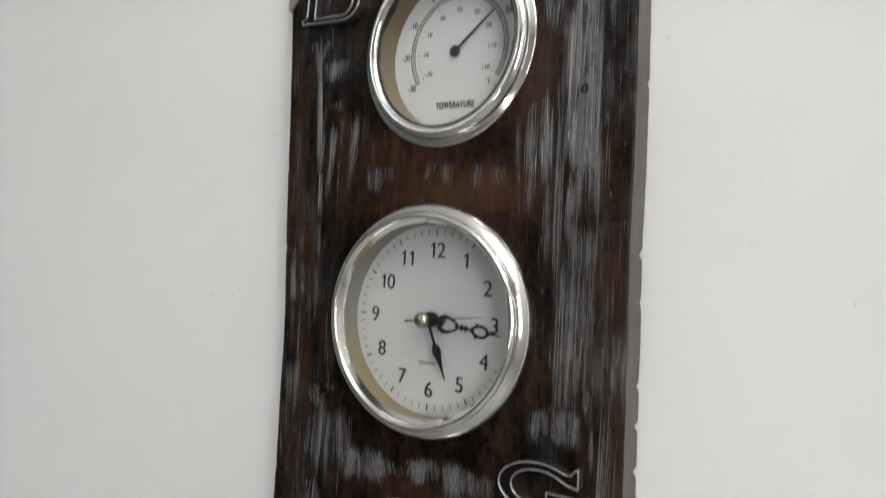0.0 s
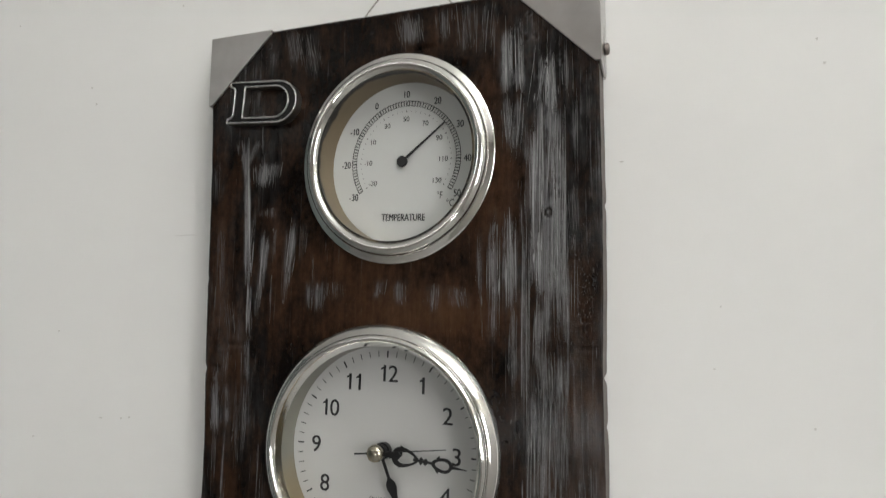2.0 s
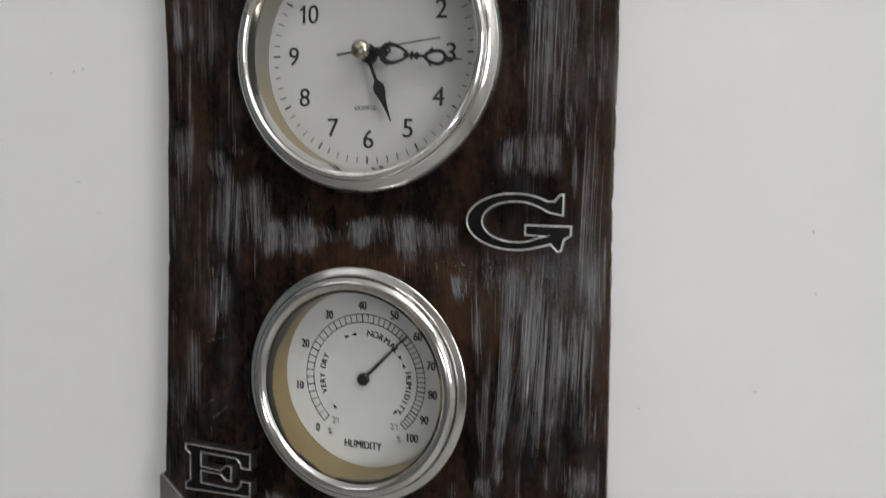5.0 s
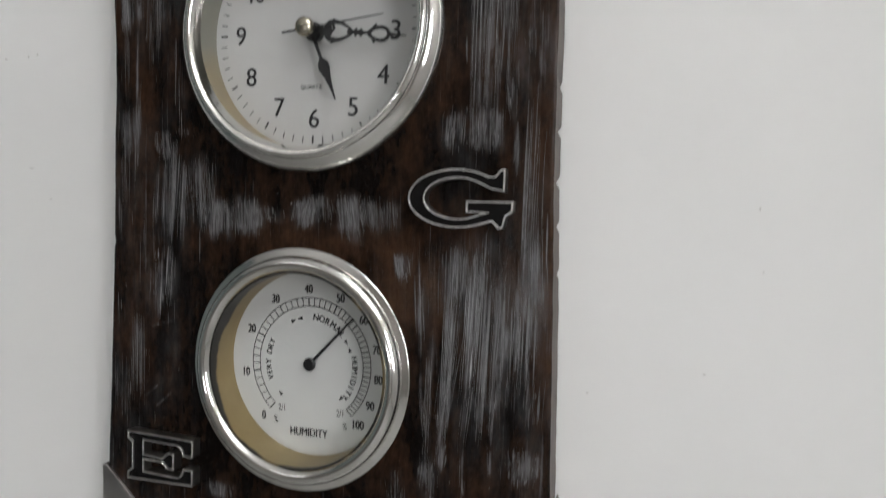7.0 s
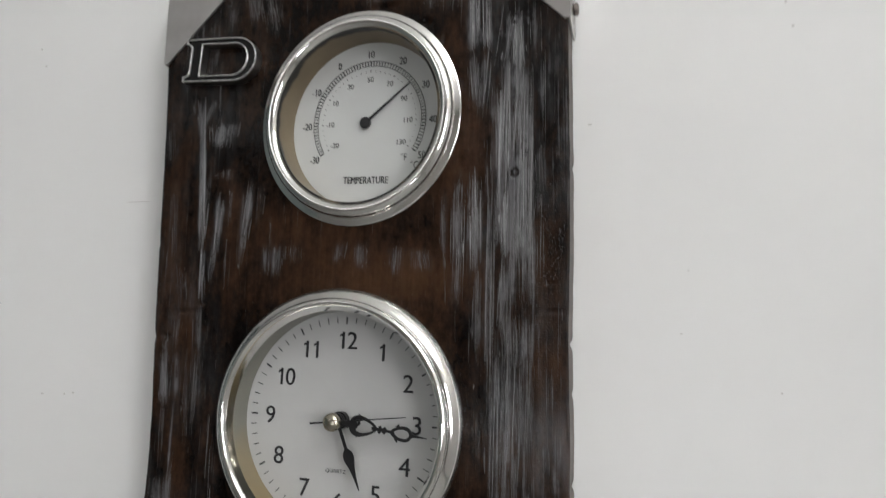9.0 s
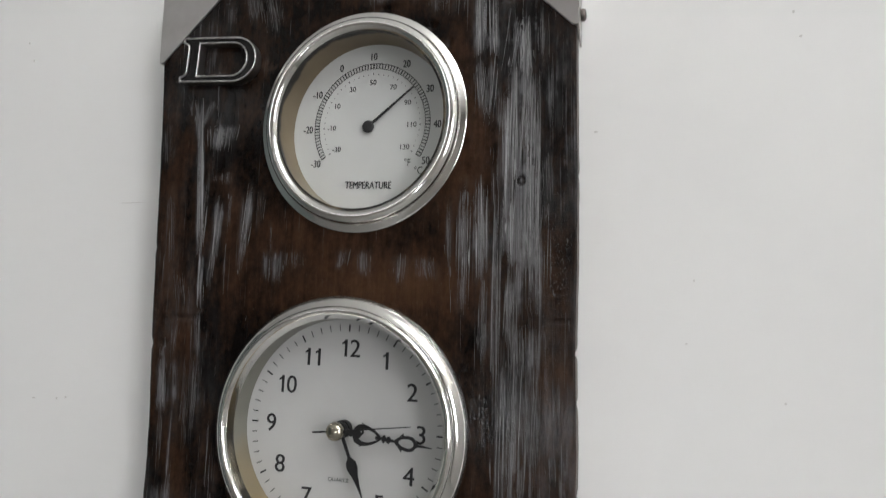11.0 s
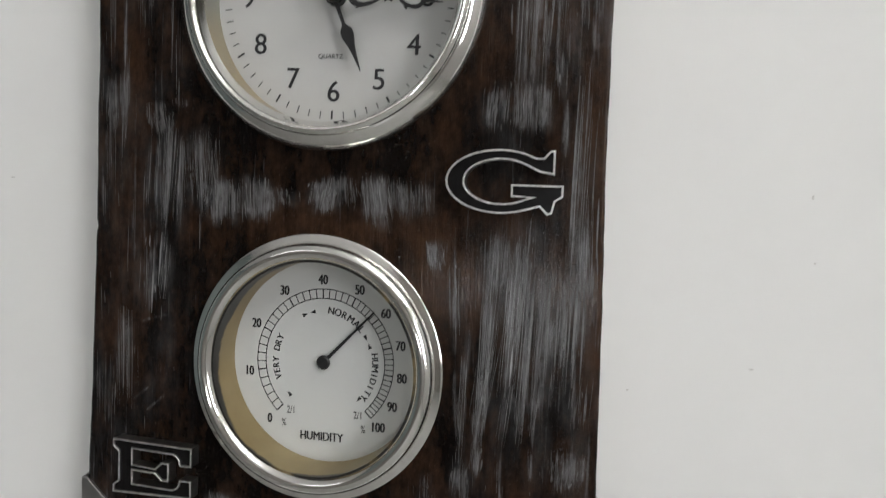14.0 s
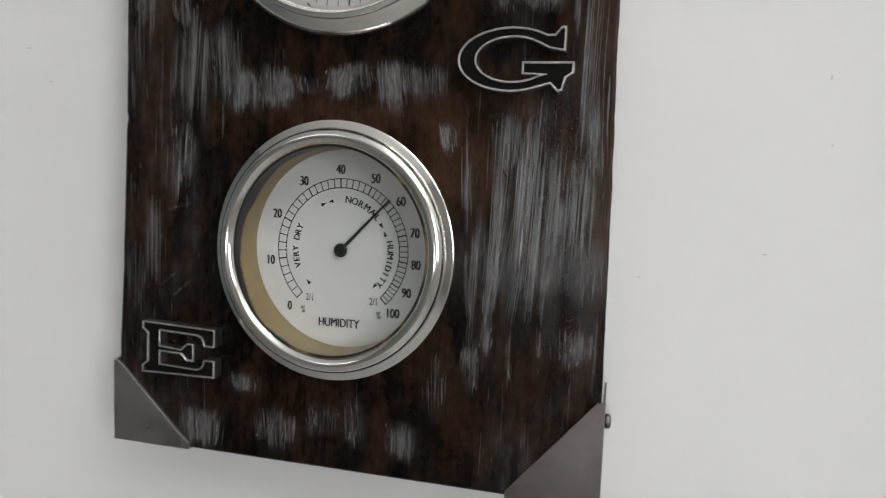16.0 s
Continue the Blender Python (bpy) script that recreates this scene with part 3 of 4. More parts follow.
# sheen beside the hygrometer, put in as a soft pale film
outer = np.maximum(outer, 0.2 * np.exp(-((gx - 6.7) / 1.5) ** 2 - ((gzz + 11.2) / 3.6) ** 4))
paint = np.maximum(paint, outer)

# browner patches, near black left round the clock; right column's sheen put in
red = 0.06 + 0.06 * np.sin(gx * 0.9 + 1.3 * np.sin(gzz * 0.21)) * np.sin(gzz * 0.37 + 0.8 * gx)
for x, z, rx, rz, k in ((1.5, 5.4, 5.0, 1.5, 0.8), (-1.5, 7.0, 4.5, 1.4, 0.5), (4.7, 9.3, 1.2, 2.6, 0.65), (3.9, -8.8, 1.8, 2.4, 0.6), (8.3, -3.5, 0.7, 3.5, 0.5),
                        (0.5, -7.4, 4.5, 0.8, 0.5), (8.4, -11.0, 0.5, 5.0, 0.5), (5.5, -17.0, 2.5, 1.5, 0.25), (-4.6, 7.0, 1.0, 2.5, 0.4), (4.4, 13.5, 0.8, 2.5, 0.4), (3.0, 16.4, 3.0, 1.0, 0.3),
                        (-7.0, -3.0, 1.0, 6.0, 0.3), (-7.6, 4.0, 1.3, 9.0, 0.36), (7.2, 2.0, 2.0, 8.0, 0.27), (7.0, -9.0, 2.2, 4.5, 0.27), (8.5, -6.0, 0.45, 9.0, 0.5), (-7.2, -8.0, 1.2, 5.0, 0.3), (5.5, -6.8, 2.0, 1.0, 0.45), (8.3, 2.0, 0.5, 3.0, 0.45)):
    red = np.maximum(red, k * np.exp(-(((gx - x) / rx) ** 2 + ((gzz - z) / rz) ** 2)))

# where dust settled in the wet varnish
dust = np.full((NZ, NX), 0.06)
for x, z, rx, rz, k in ((7.6, 6.0, 1.2, 3.5, 0.7), (7.2, -9.6, 1.5, 3.4, 0.8), (5.0, -7.6, 2.4, 1.4, 0.3), (6.5, -1.5, 1.6, 3.0, 0.3), (7.9, -14.3, 0.7, 1.0, 0.9), (2.0, -7.2, 2.5, 0.5, 0.4), (5.8, 5.0, 1.6, 3.0, 0.35)):
    dust = np.maximum(dust, k * np.exp(-(((gx - x) / rx) ** 2 + ((gzz - z) / rz) ** 2)))

# relief: rounded edges, grain waves, knots, pits and the nail hole
edge = np.minimum(np.minimum(gx - left[:, None], right[:, None] - gx), np.minimum(gzz - BOTTOM, UPPER - gzz))
gy = 0.04 * (1 - np.clip(edge / 0.09, 0, 1)) ** 2
wave = smooth_noise(NX, 14)[None] * 0.012 + smooth_noise(NX, 4)[None] * 0.006
gy = gy + wave
for x, z, rx, rz, d in ((-6.1, 4.35, 0.18, 0.08, 0.14), (-6.9, 4.05, 0.55, 0.08, 0.12), (-7.4, 3.9, 0.15, 0.1, 0.1), (-7.75, 3.0, 0.2, 0.13, 0.16), (7.17, 10.14, 0.07, 0.09, 0.12),
                        (-4.69, -5.45, 0.08, 0.12, 0.09), (-4.69, -6.1, 0.07, 0.1, 0.09), (6.58, -7.88, 0.06, 0.07, 0.04), (-6.46, -1.66, 0.1, 0.12, 0.06), (8.28, -1.74, 0.1, 0.08, 0.06),
                        (8.2, 4.1, 0.35, 0.05, 0.09), (7.0, 4.9, 0.3, 0.03, 0.04), (7.95, 5.1, 0.22, 0.05, 0.05), (2.73, 7.55, 0.08, 0.09, 0.06), (-2.94, 16.65, 0.09, 0.1, 0.06), (4.49, 17.75, 0.09, 0.09, 0.06),
                        (2.3, 17.6, 0.05, 0.5, 0.09), (2.36, 16.8, 0.05, 0.5, 0.09),
                        (1.55, 16.2, 0.5, 0.12, 0.14), (3.3, 15.3, 0.22, 0.16, 0.12), (4.0, 14.55, 0.12, 0.2, 0.12), (-3.72, 14.5, 0.14, 0.2, 0.12), (4.75, 12.6, 0.1, 0.25, 0.14)):
    gy = gy + d * np.exp(-(((gx - x) / rx) ** 2 + ((gzz - z) / rz) ** 2))

# a small ring-shaped worm hole
hole = np.exp(-((np.hypot(gx - 6.77, gzz - 9.15) - 0.13) / 0.05) ** 2)
gy = gy + 0.14 * hole
paint = paint * (1 - 0.95 * hole)
# round worm holes in the upper right and beside the dabs, each with a pale lip
for x, z, r in ((5.65, 16.59, 0.09), (5.94, 16.06, 0.1), (6.33, 16.06, 0.1), (6.09, 17.03, 0.07), (5.4, 16.22, 0.07), (7.25, 15.1, 0.08), (6.81, 15.08, 0.09), (7.36, 14.9, 0.07),
                (7.06, 10.32, 0.1), (-5.71, 17.3, 0.07), (-4.76, -5.47, 0.09), (-4.72, -6.2, 0.09), (-3.1, -16.9, 0.08), (-2.9, -16.7, 0.06)):
    away = np.hypot(gx - x, gzz - z)
    pit = np.exp(-(away / r) ** 2)
    gy = gy + 0.09 * pit
    paint = np.maximum(paint * (1 - pit), 0.3 * np.exp(-((away - 1.7 * r) / (0.5 * r)) ** 2))
# faint scratches across the lower left
for xa, za, xb, zb in ((-6.49, -10.79, -5.56, -10.52), (-6.27, -13.83, -5.65, -13.3), (-6.8, -13.5, -6.3, -13.1)):
    f = np.clip(((gx - xa) * (xb - xa) + (gzz - za) * (zb - za)) / ((xb - xa) ** 2 + (zb - za) ** 2), 0, 1)
    paint = np.maximum(paint, 0.34 * np.exp(-(np.hypot(gx - xa - f * (xb - xa), gzz - za - f * (zb - za)) / 0.05) ** 2))

board = thing("wooden_board", "dark stained plank with pale streaks, hung on a white wall", "wall decoration",
              Matrix.Translation((0, 0, Z0)))


def plank():
    verts = np.stack([gx, gy, gzz], -1).reshape(-1, 3) * CM
    index = np.arange(NX * NZ).reshape(NZ, NX)
    quads = np.stack([index[:-1, :-1], index[:-1, 1:], index[1:, 1:], index[1:, :-1]], -1).reshape(-1, 4)
    mid = verts[quads].mean(1) / CM
    keep = np.ones(len(quads), bool)
    for x, z, r in CUPS:
        keep &= np.hypot(mid[:, 0] - x, mid[:, 2] - z) > r + 0.1
    faces = quads[keep].tolist()
    rim = list(index[0, :]) + list(index[1:, -1]) + list(index[-1, -2::-1]) + list(index[-2:0:-1, 0])
    n = len(verts)
    back = verts[rim].copy()
    back[:, 1] = THICK * CM
    # the right side leans in towards the wall, and its back arris is chipped
    worn = 0.05 + sum(d * np.exp(-((back[:, 2] / CM - at) / 0.13) ** 2) for at, d in ((-3.5, 0.13), (-5.2, 0.12), (-6.7, 0.1), (-8.3, 0.07), (3.0, 0.1), (-2.0, 0.08), (1.2, 0.05), (9.6, 0.06)))
    back[:, 0] -= np.where(back[:, 0] > 0.08, worn * CM, 0.0)
    m = len(rim)
    front = len(faces)
    for i in range(m):
        j = (i + 1) % m
        faces.append([int(rim[j]), int(rim[i]), n + i, n + j])
    faces.append([n + i for i in range(m)])
    data = bpy.data.meshes.new("plank")
    data.from_pydata(np.concatenate([verts, back]).tolist(), [], faces)
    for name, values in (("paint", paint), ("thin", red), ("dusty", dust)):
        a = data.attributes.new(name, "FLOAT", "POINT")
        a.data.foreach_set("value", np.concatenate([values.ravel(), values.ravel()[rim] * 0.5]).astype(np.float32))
    data.polygons.foreach_set("use_smooth", [True] * front + [False] * (len(faces) - front))
    data.materials.append(WOOD)
    data.materials.append(SAWN)
    data.polygons.foreach_set("material_index", [0] * front + [1] * (len(faces) - front))
    ob = new("plank", data)
    ob.parent = board
    ob["label"] = "dark brown varnished plank with pale brush streaks"


plank()


def brush_ridges():
    """Single bristle lines of paint, each a narrow strip lying on the wood."""
    verts, faces, cover = [], [], []
    r = np.random.RandomState(11)
    holes = [(x, z, rad + 0.75) for x, z, rad in CUPS]
    for x1, top, x2, low, width, strength in strokes:
        length = top - low
        count = int(width * (7 + 20 * strength + 40 * max(0.0, strength - 0.6)) * (1.0 if length > 2.2 else 0.9) + 0.6)
        odds = (0.2, 0.32, 0.3, 0.18) if length < 2.0 else (0.12, 0.22, 0.31, 0.35)
        for _ in range(count):
            off = np.clip(r.normal(0, 0.42), -0.95, 0.95) * width
            span = min(length, length * r.choice((0.15, 0.35, 0.65, 1.0), p=odds) * r.uniform(0.75, 1.1))
            t = top + 0.06 * length * r.uniform(-1, 1) - r.rand() * max(0.0, length - span)
            b = t - span
            if span < 0.1:
                continue
            w = r.choice((0.010, 0.017, 0.030, 0.055), p=(0.36, 0.36, 0.21, 0.07)) * (0.7 + 0.6 * strength)
            steps = max(3, min(14, int(span / 0.3)))
            wander, phase = r.uniform(-0.02, 0.02), r.rand() * 6
            start = len(verts)
            own = min(1.0, strength * r.uniform(0.5, 1.35)) * (1.0 if length > 2.2 else 0.6)
            for k in range(steps + 1):
                f = k / steps
                z = t + (b - t) * f
                g = (top - z) / length
                xm = x1 + (x2 - x1) * g + off + wander * math.sin(phase + 3 * f)
                half = 0.5 * w * (0.25 + 0.75 * math.sin(math.pi * min(0.97, f + 0.06))) * r.uniform(0.75, 1.2)
                iz = min(max((z - BOTTOM) / (UPPER - BOTTOM) * (NZ - 1), 0), NZ - 1.001)
                row = int(iz)
                for s in (-1, 1):
                    xx = min(max(xm + s * half, left[row] + 0.14), right[row] - 0.14)
                    ix = min(max((xx - left[row]) / (right[row] - left[row]) * (NX - 1), 0), NX - 1.001)
                    c, fx = int(ix), ix - int(ix)
                    y = min(gy[row, c], gy[row + 1, c]) * (1 - fx) + min(gy[row, c + 1], gy[row + 1, c + 1]) * fx
                    verts.append((xx * CM, (y - 0.006) * CM, z * CM))
                    cover.append(own * (1 - 0.55 * abs(2 * f - 1) ** 2))
            mid = verts[start + 2 * (steps // 2)]
            if abs(mid[0] / CM - 6.77) < 0.17 and b < 9.3 and t > 9.0:
                del verts[start:], cover[start:]
                continue
            if any(math.hypot(mid[0] / CM - hx, mid[2] / CM - hz) < hr for hx, hz, hr in holes):
                del verts[start:], cover[start:]
                continue
            for k in range(steps):
                a = start + 2 * k
                faces.append((a, a + 1, a + 3, a + 2))
    data = bpy.data.meshes.new("brush_paint")
    data.from_pydata(verts, [], faces)
    data.attributes.new("cover", "FLOAT", "POINT").data.foreach_set("value", cover)
    data.materials.append(PAINT)
    ob = new("brush_paint", data)
    ob.parent = board
    tagged(ob, "pale dry-brushed paint streaks", kind="stuff")


brush_ridges()


def bracket(sx, sz, xe, ze, size, tall, metal=None, label="folded brushed steel corner plate"):
    """A folded steel corner: a triangle on the front and two flanges round the edges. (xe, ze): the board's corner; sx, sz: where it points."""
    f, w, d = -0.07, 0.1, THICK
    p = lambda a, b: (xe - sx * a, ze - sz * b)
    bm = bmesh.new()
    front = [p(-w, -w), p(size, -w), p(size, 0.12), p(0.12, tall), p(-w, tall)]
    prism(bm, [(x * CM, z * CM) for x, z in front], (f - 0.02) * CM, 0.02 * CM)
    # the flange along the side, with a rounded lower tip, and the one along the top or bottom
    for side in (0, 1):
        leg = (tall, size)[side]
        ys = [(f + 0.0, -w), (d, -w), (d, leg * 0.98), (d * 0.8, leg * 1.08), (d * 0.45, leg * 1.06), (f, leg)]
        a, b = [], []
        for y, s in ys:
            for out, lst in ((-w, a), (-w + 0.07, b)):
                x, z = (p(out, s) if side == 0 else p(s, out))
                lst.append(bm.verts.new((x * CM, y * CM, z * CM)))
        bm.faces.new(a)
        bm.faces.new(list(reversed(b)))
        for i in range(len(a)):
            j = (i + 1) % len(a)
            bm.faces.new((a[i], a[j], b[j], b[i]))
    bmesh.ops.bevel(bm, geom=[e for e in bm.edges if e.calc_length() > 0.004], offset=0.0002, segments=2, affect="EDGES")
    plate = part("corner_bracket", bm, metal or STEEL, board, label)
    bm = bmesh.new()
    x, z = p(-w, tall * 0.72)
    lathe(bm, [(0.00001, -0.0021), (0.0013, -0.002), (0.0021, -0.0017), (0.0024, -0.0012), (0.0024, -0.0002), (0.0016, 0.0), (0.0016, 0.0006)], 24)
    turn = Matrix.Rotation(radians(90 * sx), 4, "Z")
    for v in bm.verts:
        v.co = Vector((x * CM, 1.15 * CM, z * CM)) + turn @ v.co
    part("screw_head", bm, DARK_STEEL, plate, "round dull steel screw head", smooth=True)


bracket(-1, 1, -8.72, 17.95, 3.1, 3.1)
bracket(1, 1, 8.72, 17.95, 3.15, 3.15)
bracket(-1, -1, -8.7, -19.35, 3.1, 2.9)
# the plate's dim reflection is put into its darker colour
bracket(1, -1, 8.8, -19.35, 2.85, 3.3, DARK_STEEL, "folded steel corner plate, coloured dark brown-grey for a dim reflection")


def arc(cx, cz, rx, rz, a0, a1, n):
    """Points on an ellipse from a0 to a1 degrees, counted from the right, upwards."""
    return [(cx + rx * math.cos(radians(a0 + (a1 - a0) * i / n)), cz + rz * math.sin(radians(a0 + (a1 - a0) * i / n))) for i in range(n + 1)]


def letter(name, label, outlines, m):
    """A cast badge letter: a dark body, black enamel in its face and a bright raised line along its edges. The first outline is the letter's, the others its counters."""
    top, edge = -0.5, 0.054
    cm = lambda pts: [(x * CM, z * CM) for x, z in pts]
    bm = bmesh.new()
    for i, o in enumerate(outlines):
        s = 1 if i == 0 else -1
        loop_band(bm, cm(inset(o, s * 0.006)), cm(inset(o, s * edge)), (top + 0.06) * CM, -0.02 * CM)
    body = mesh_object(name, bm, CASTING, board, label)
    body.matrix_basis = m
    bm = bmesh.new()
    for i, o in enumerate(outlines):
        s = 1 if i == 0 else -1
        loop_band(bm, cm(o), cm(inset(o, s * edge)), top * CM, (top + 0.07) * CM)
    bmesh.ops.bevel(bm, geom=[e for e in bm.edges if abs(e.verts[0].co.y - top * CM) < 1e-6 and abs(e.verts[1].co.y - top * CM) < 1e-6], offset=0.00022, segments=3, affect="EDGES")
    part("rim", bm, RIM, body, "bright worn metal edge")
    # the enamel field between the edges
    bm = bmesh.new()
    loops = []
    for i, o in enumerate(outlines):
        s = 1 if i == 0 else -1
        ring = [bm.verts.new((x * CM, (top + 0.09) * CM, z * CM)) for x, z in inset(o, s * edge * 0.6)]
        loops += [bm.edges.new((ring[k], ring[(k + 1) % len(ring)])) for k in range(len(ring))]
    bmesh.ops.triangle_fill(bm, edges=loops, use_beauty=True, use_dissolve=False)
    part("enamel", bm, ENAMEL, body, "black enamel field")


D_OUT = [(-1.75, 0.95), (0.75, 0.95)] + arc(0.75, 0, 1.0, 0.95, 90, -90, 14)[1:] + [(-1.75, -0.95), (-1.75, -0.72)] + arc(-1.75, -0.5, 0.28, 0.22, -90, 0, 4)[1:] + [(-1.47, 0.5)] + arc(-1.75, 0.5, 0.28, 0.22, 0, 90, 4)[1:]
D_IN = [(-0.92, 0.68), (0.65, 0.68)] + arc(0.65, 0, 0.65, 0.68, 90, -90, 12)[1:] + [(-0.92, -0.68)]
letter("letter", "bright-edged black badge letter D", [D_OUT, D_IN], pose(-5.68 * CM, 0, 14.58 * CM, 0, 4.0, 0))

E_OUT = [(-1.47, 0.93), (1.47, 0.86), (1.47, 0.22), (1.03, 0.22)] + arc(0.72, 0.28, 0.3, 0.3, 0, 80, 3) + [(-0.72, 0.62), (-0.72, 0.10), (0.12, 0.05), (0.36, 0.28), (0.64, 0.28),
         (0.64, -0.36), (0.36, -0.36), (0.12, -0.14), (-0.72, -0.12), (-0.72, -0.55), (0.72, -0.6)] + arc(0.72, -0.3, 0.3, 0.3, -80, 0, 3) + [(1.03, -0.24), (1.47, -0.24), (1.47, -0.86),
         (-1.47, -0.93), (-1.47, -0.66), (-1.26, -0.5), (-1.26, 0.5), (-1.47, 0.66)]
letter("letter", "bright-edged black badge letter E", [E_OUT], pose(-5.78 * CM, 0, -15.72 * CM, 0, 0.5, 0))

G_OUT = arc(-0.15, 0.0, 1.62, 0.95, 62, 298, 26) + [(1.05, -0.72), (1.28, -0.95), (1.42, -0.9), (1.5, -0.55), (1.72, -0.4), (1.72, -0.07), (0.2, -0.07), (0.2, -0.44), (0.85, -0.44)] + \
    arc(-0.1, 0.0, 1.1, 0.64, 310, 48, 22) + [(1.0, 0.3), (1.45, 0.22), (1.45, 0.95), (1.3, 0.93), (1.12, 0.72), (0.9, 0.72)]
letter("letter", "bright-edged black badge letter G", [G_OUT], pose(5.75 * CM, 0, -5.83 * CM, 0, 0.5, 0))


def tube(bm, points, r, n=8):
    rings = []
    for i, p in enumerate(points):
        d = (Vector(points[min(i + 1, len(points) - 1)]) - Vector(points[max(i - 1, 0)])).normalized()
        a = d.orthogonal().normalized()
        b = d.cross(a)
        rings.append([bm.verts.new(Vector(p) + r * (a * math.cos(2 * math.pi * k / n) + b * math.sin(2 * math.pi * k / n))) for k in range(n)])
    for a, b in zip(rings, rings[1:]):
        for k in range(n):
            bm.faces.new((a[k], a[(k + 1) % n], b[(k + 1) % n], b[k]))


bm = bmesh.new()
for x in (-2.2, 3.3):
    for strand in (0.0, math.pi):
        pts = []
        for i in range(73):
            f = i / 72
            turn = strand + 60 * f
            pts.append(((x + (0.45 - x) * f + 0.07 * math.sin(4 * f + x) * f * (1 - f) * 4 + 0.022 * math.cos(turn)) * CM,
                        (1.0 + 0.55 * f + 0.022 * math.sin(turn)) * CM, (17.6 + 3.85 * f) * CM))
        tube(bm, pts, 0.00025, 6)
part("hanging_string", bm, STRING, board, "thin grey string twisted of two strands", smooth=True)

nail = thing("nail", "small steel nail in the white wall above the board", "nail", Matrix.Translation((0.45 * CM, WALL_Y, Z0 + 21.4 * CM)))
bm = bmesh.new()
lathe(bm, [(0.0001, 0.01), (0.0008, 0.01), (0.0008, -0.007), (0.0022, -0.007), (0.0022, -0.008), (0.0001, -0.008)], 16)
part("shank", bm, STEEL, nail)


# ---- the dials ----
def bezel_and_cup(owner, profile, grow, cup_r, dial_y, cup_material, dial_material, cup_from):
    bm = bmesh.new()
    lathe(bm, [(cup_r + (r - cup_r) * grow, y) for r, y in profile], 160)
    bmesh.ops.scale(bm, vec=(CM, CM, CM), verts=bm.verts)
    part("bezel", bm, CHROME, owner, "polished chrome ring", smooth=True)
    bm = bmesh.new()
    lathe(bm, [((cup_r + 0.12) * CM, cup_from * CM), (cup_r * CM, cup_from * CM), (cup_r * CM, (dial_y + 0.05) * CM), ((cup_r + 0.12) * CM, (dial_y + 0.05) * CM)], 128)
    part("cup", bm, cup_material, owner, smooth=False)
    bm = bmesh.new()
    disc(bm, (cup_r + 0.25) * CM, dial_y * CM, 128)
    return part("dial_face", bm, dial_material, owner, "flat white printed dial")


def smooth_profile(points, n=4):
    """A rounder run through (radius, y) rows (Catmull-Rom)."""
    out = []
    for i in range(len(points) - 1):
        p0, p1, p2, p3 = (Vector(points[max(0, min(len(points) - 1, i + k))]) for k in (-1, 0, 1, 2))
        for j in range(n):
            t = j / n
            q = 0.5 * ((2 * p1) + (p2 - p0) * t + (2 * p0 - 5 * p1 + 4 * p2 - p3) * t * t + (3 * p1 - p0 - 3 * p2 + p3) * t ** 3)
            out.append((q.x, q.y))
    out.append(tuple(points[-1]))
    return out


SMALL_RING = [(4.3, 0.1)] + smooth_profile([(4.33, 0.02), (4.335, -0.05), (4.31, -0.09), (4.2, -0.13), (4.07, -0.175)]) + smooth_profile(
    [(4.06, -0.18), (4.03, -0.3), (3.95, -0.42), (3.82, -0.5), (3.68, -0.5), (3.56, -0.43), (3.47, -0.3)])
CLOCK_RING = [(4.96, 0.1)] + smooth_profile([(5.0, 0.02), (5.01, -0.13), (4.98, -0.27), (4.89, -0.42), (4.78, -0.54), (4.66, -0.63), (4.57, -0.67)]) + smooth_profile(
    [(4.56, -0.675), (4.53, -0.745), (4.45, -0.815), (4.36, -0.825), (4.27, -0.75), (4.18, -0.58), (4.1, -0.42)])


def marks(bm, r0, r1, angle, width, y):
    a = radians(angle)
    for_dir, across = Vector((math.sin(a), math.cos(a))), Vector((math.cos(a), -math.sin(a)))
    vs = [for_dir * r + across * s * width / 2 for r, s in ((r0, -1), (r1, -1), (r1, 1), (r0, 1))]
    bm.faces.new([bm.verts.new((v.x * CM, y * CM, v.y * CM)) for v in vs])


def ring_line(bm, r, width, a0, a1, y, n=80):
    rows = []
    for i in range(n + 1):
        a = radians(a0 + (a1 - a0) * i / n)
        rows.append([bm.verts.new((k * math.sin(a) * CM, y * CM, k * math.cos(a) * CM)) for k in (r - width / 2, r + width / 2)])
    for p, q in zip(rows, rows[1:]):
        bm.faces.new((p[0], q[0], q[1], p[1]))


def write(owner, name, words, size, x, z, y, turn=0.0, squeeze=1.0, bold=0.0):
    bm = bmesh.new()
    for s in (-1, 1):
        text_mesh(bm, words, size * CM, (x + s * bold) * CM, z * CM, (y - 0.002 * s) * CM, turn, squeeze)
    return part(name, bm, INK, owner)


def at_angle(r, angle):
    return r * math.sin(radians(angle)), r * math.cos(radians(angle))


# the clock
CLOCK_TURN = 1.3
clock = thing("clock", "round chrome-ringed quartz clock set in the dark board", "clock",
              pose(0.05 * CM, 0, Z0, 0, CLOCK_TURN, 0))
CD = 0.55
face = bezel_and_cup(clock, CLOCK_RING, 1.0, 4.12, CD, GREY_CUP, CLOCK_DIAL, -0.46)


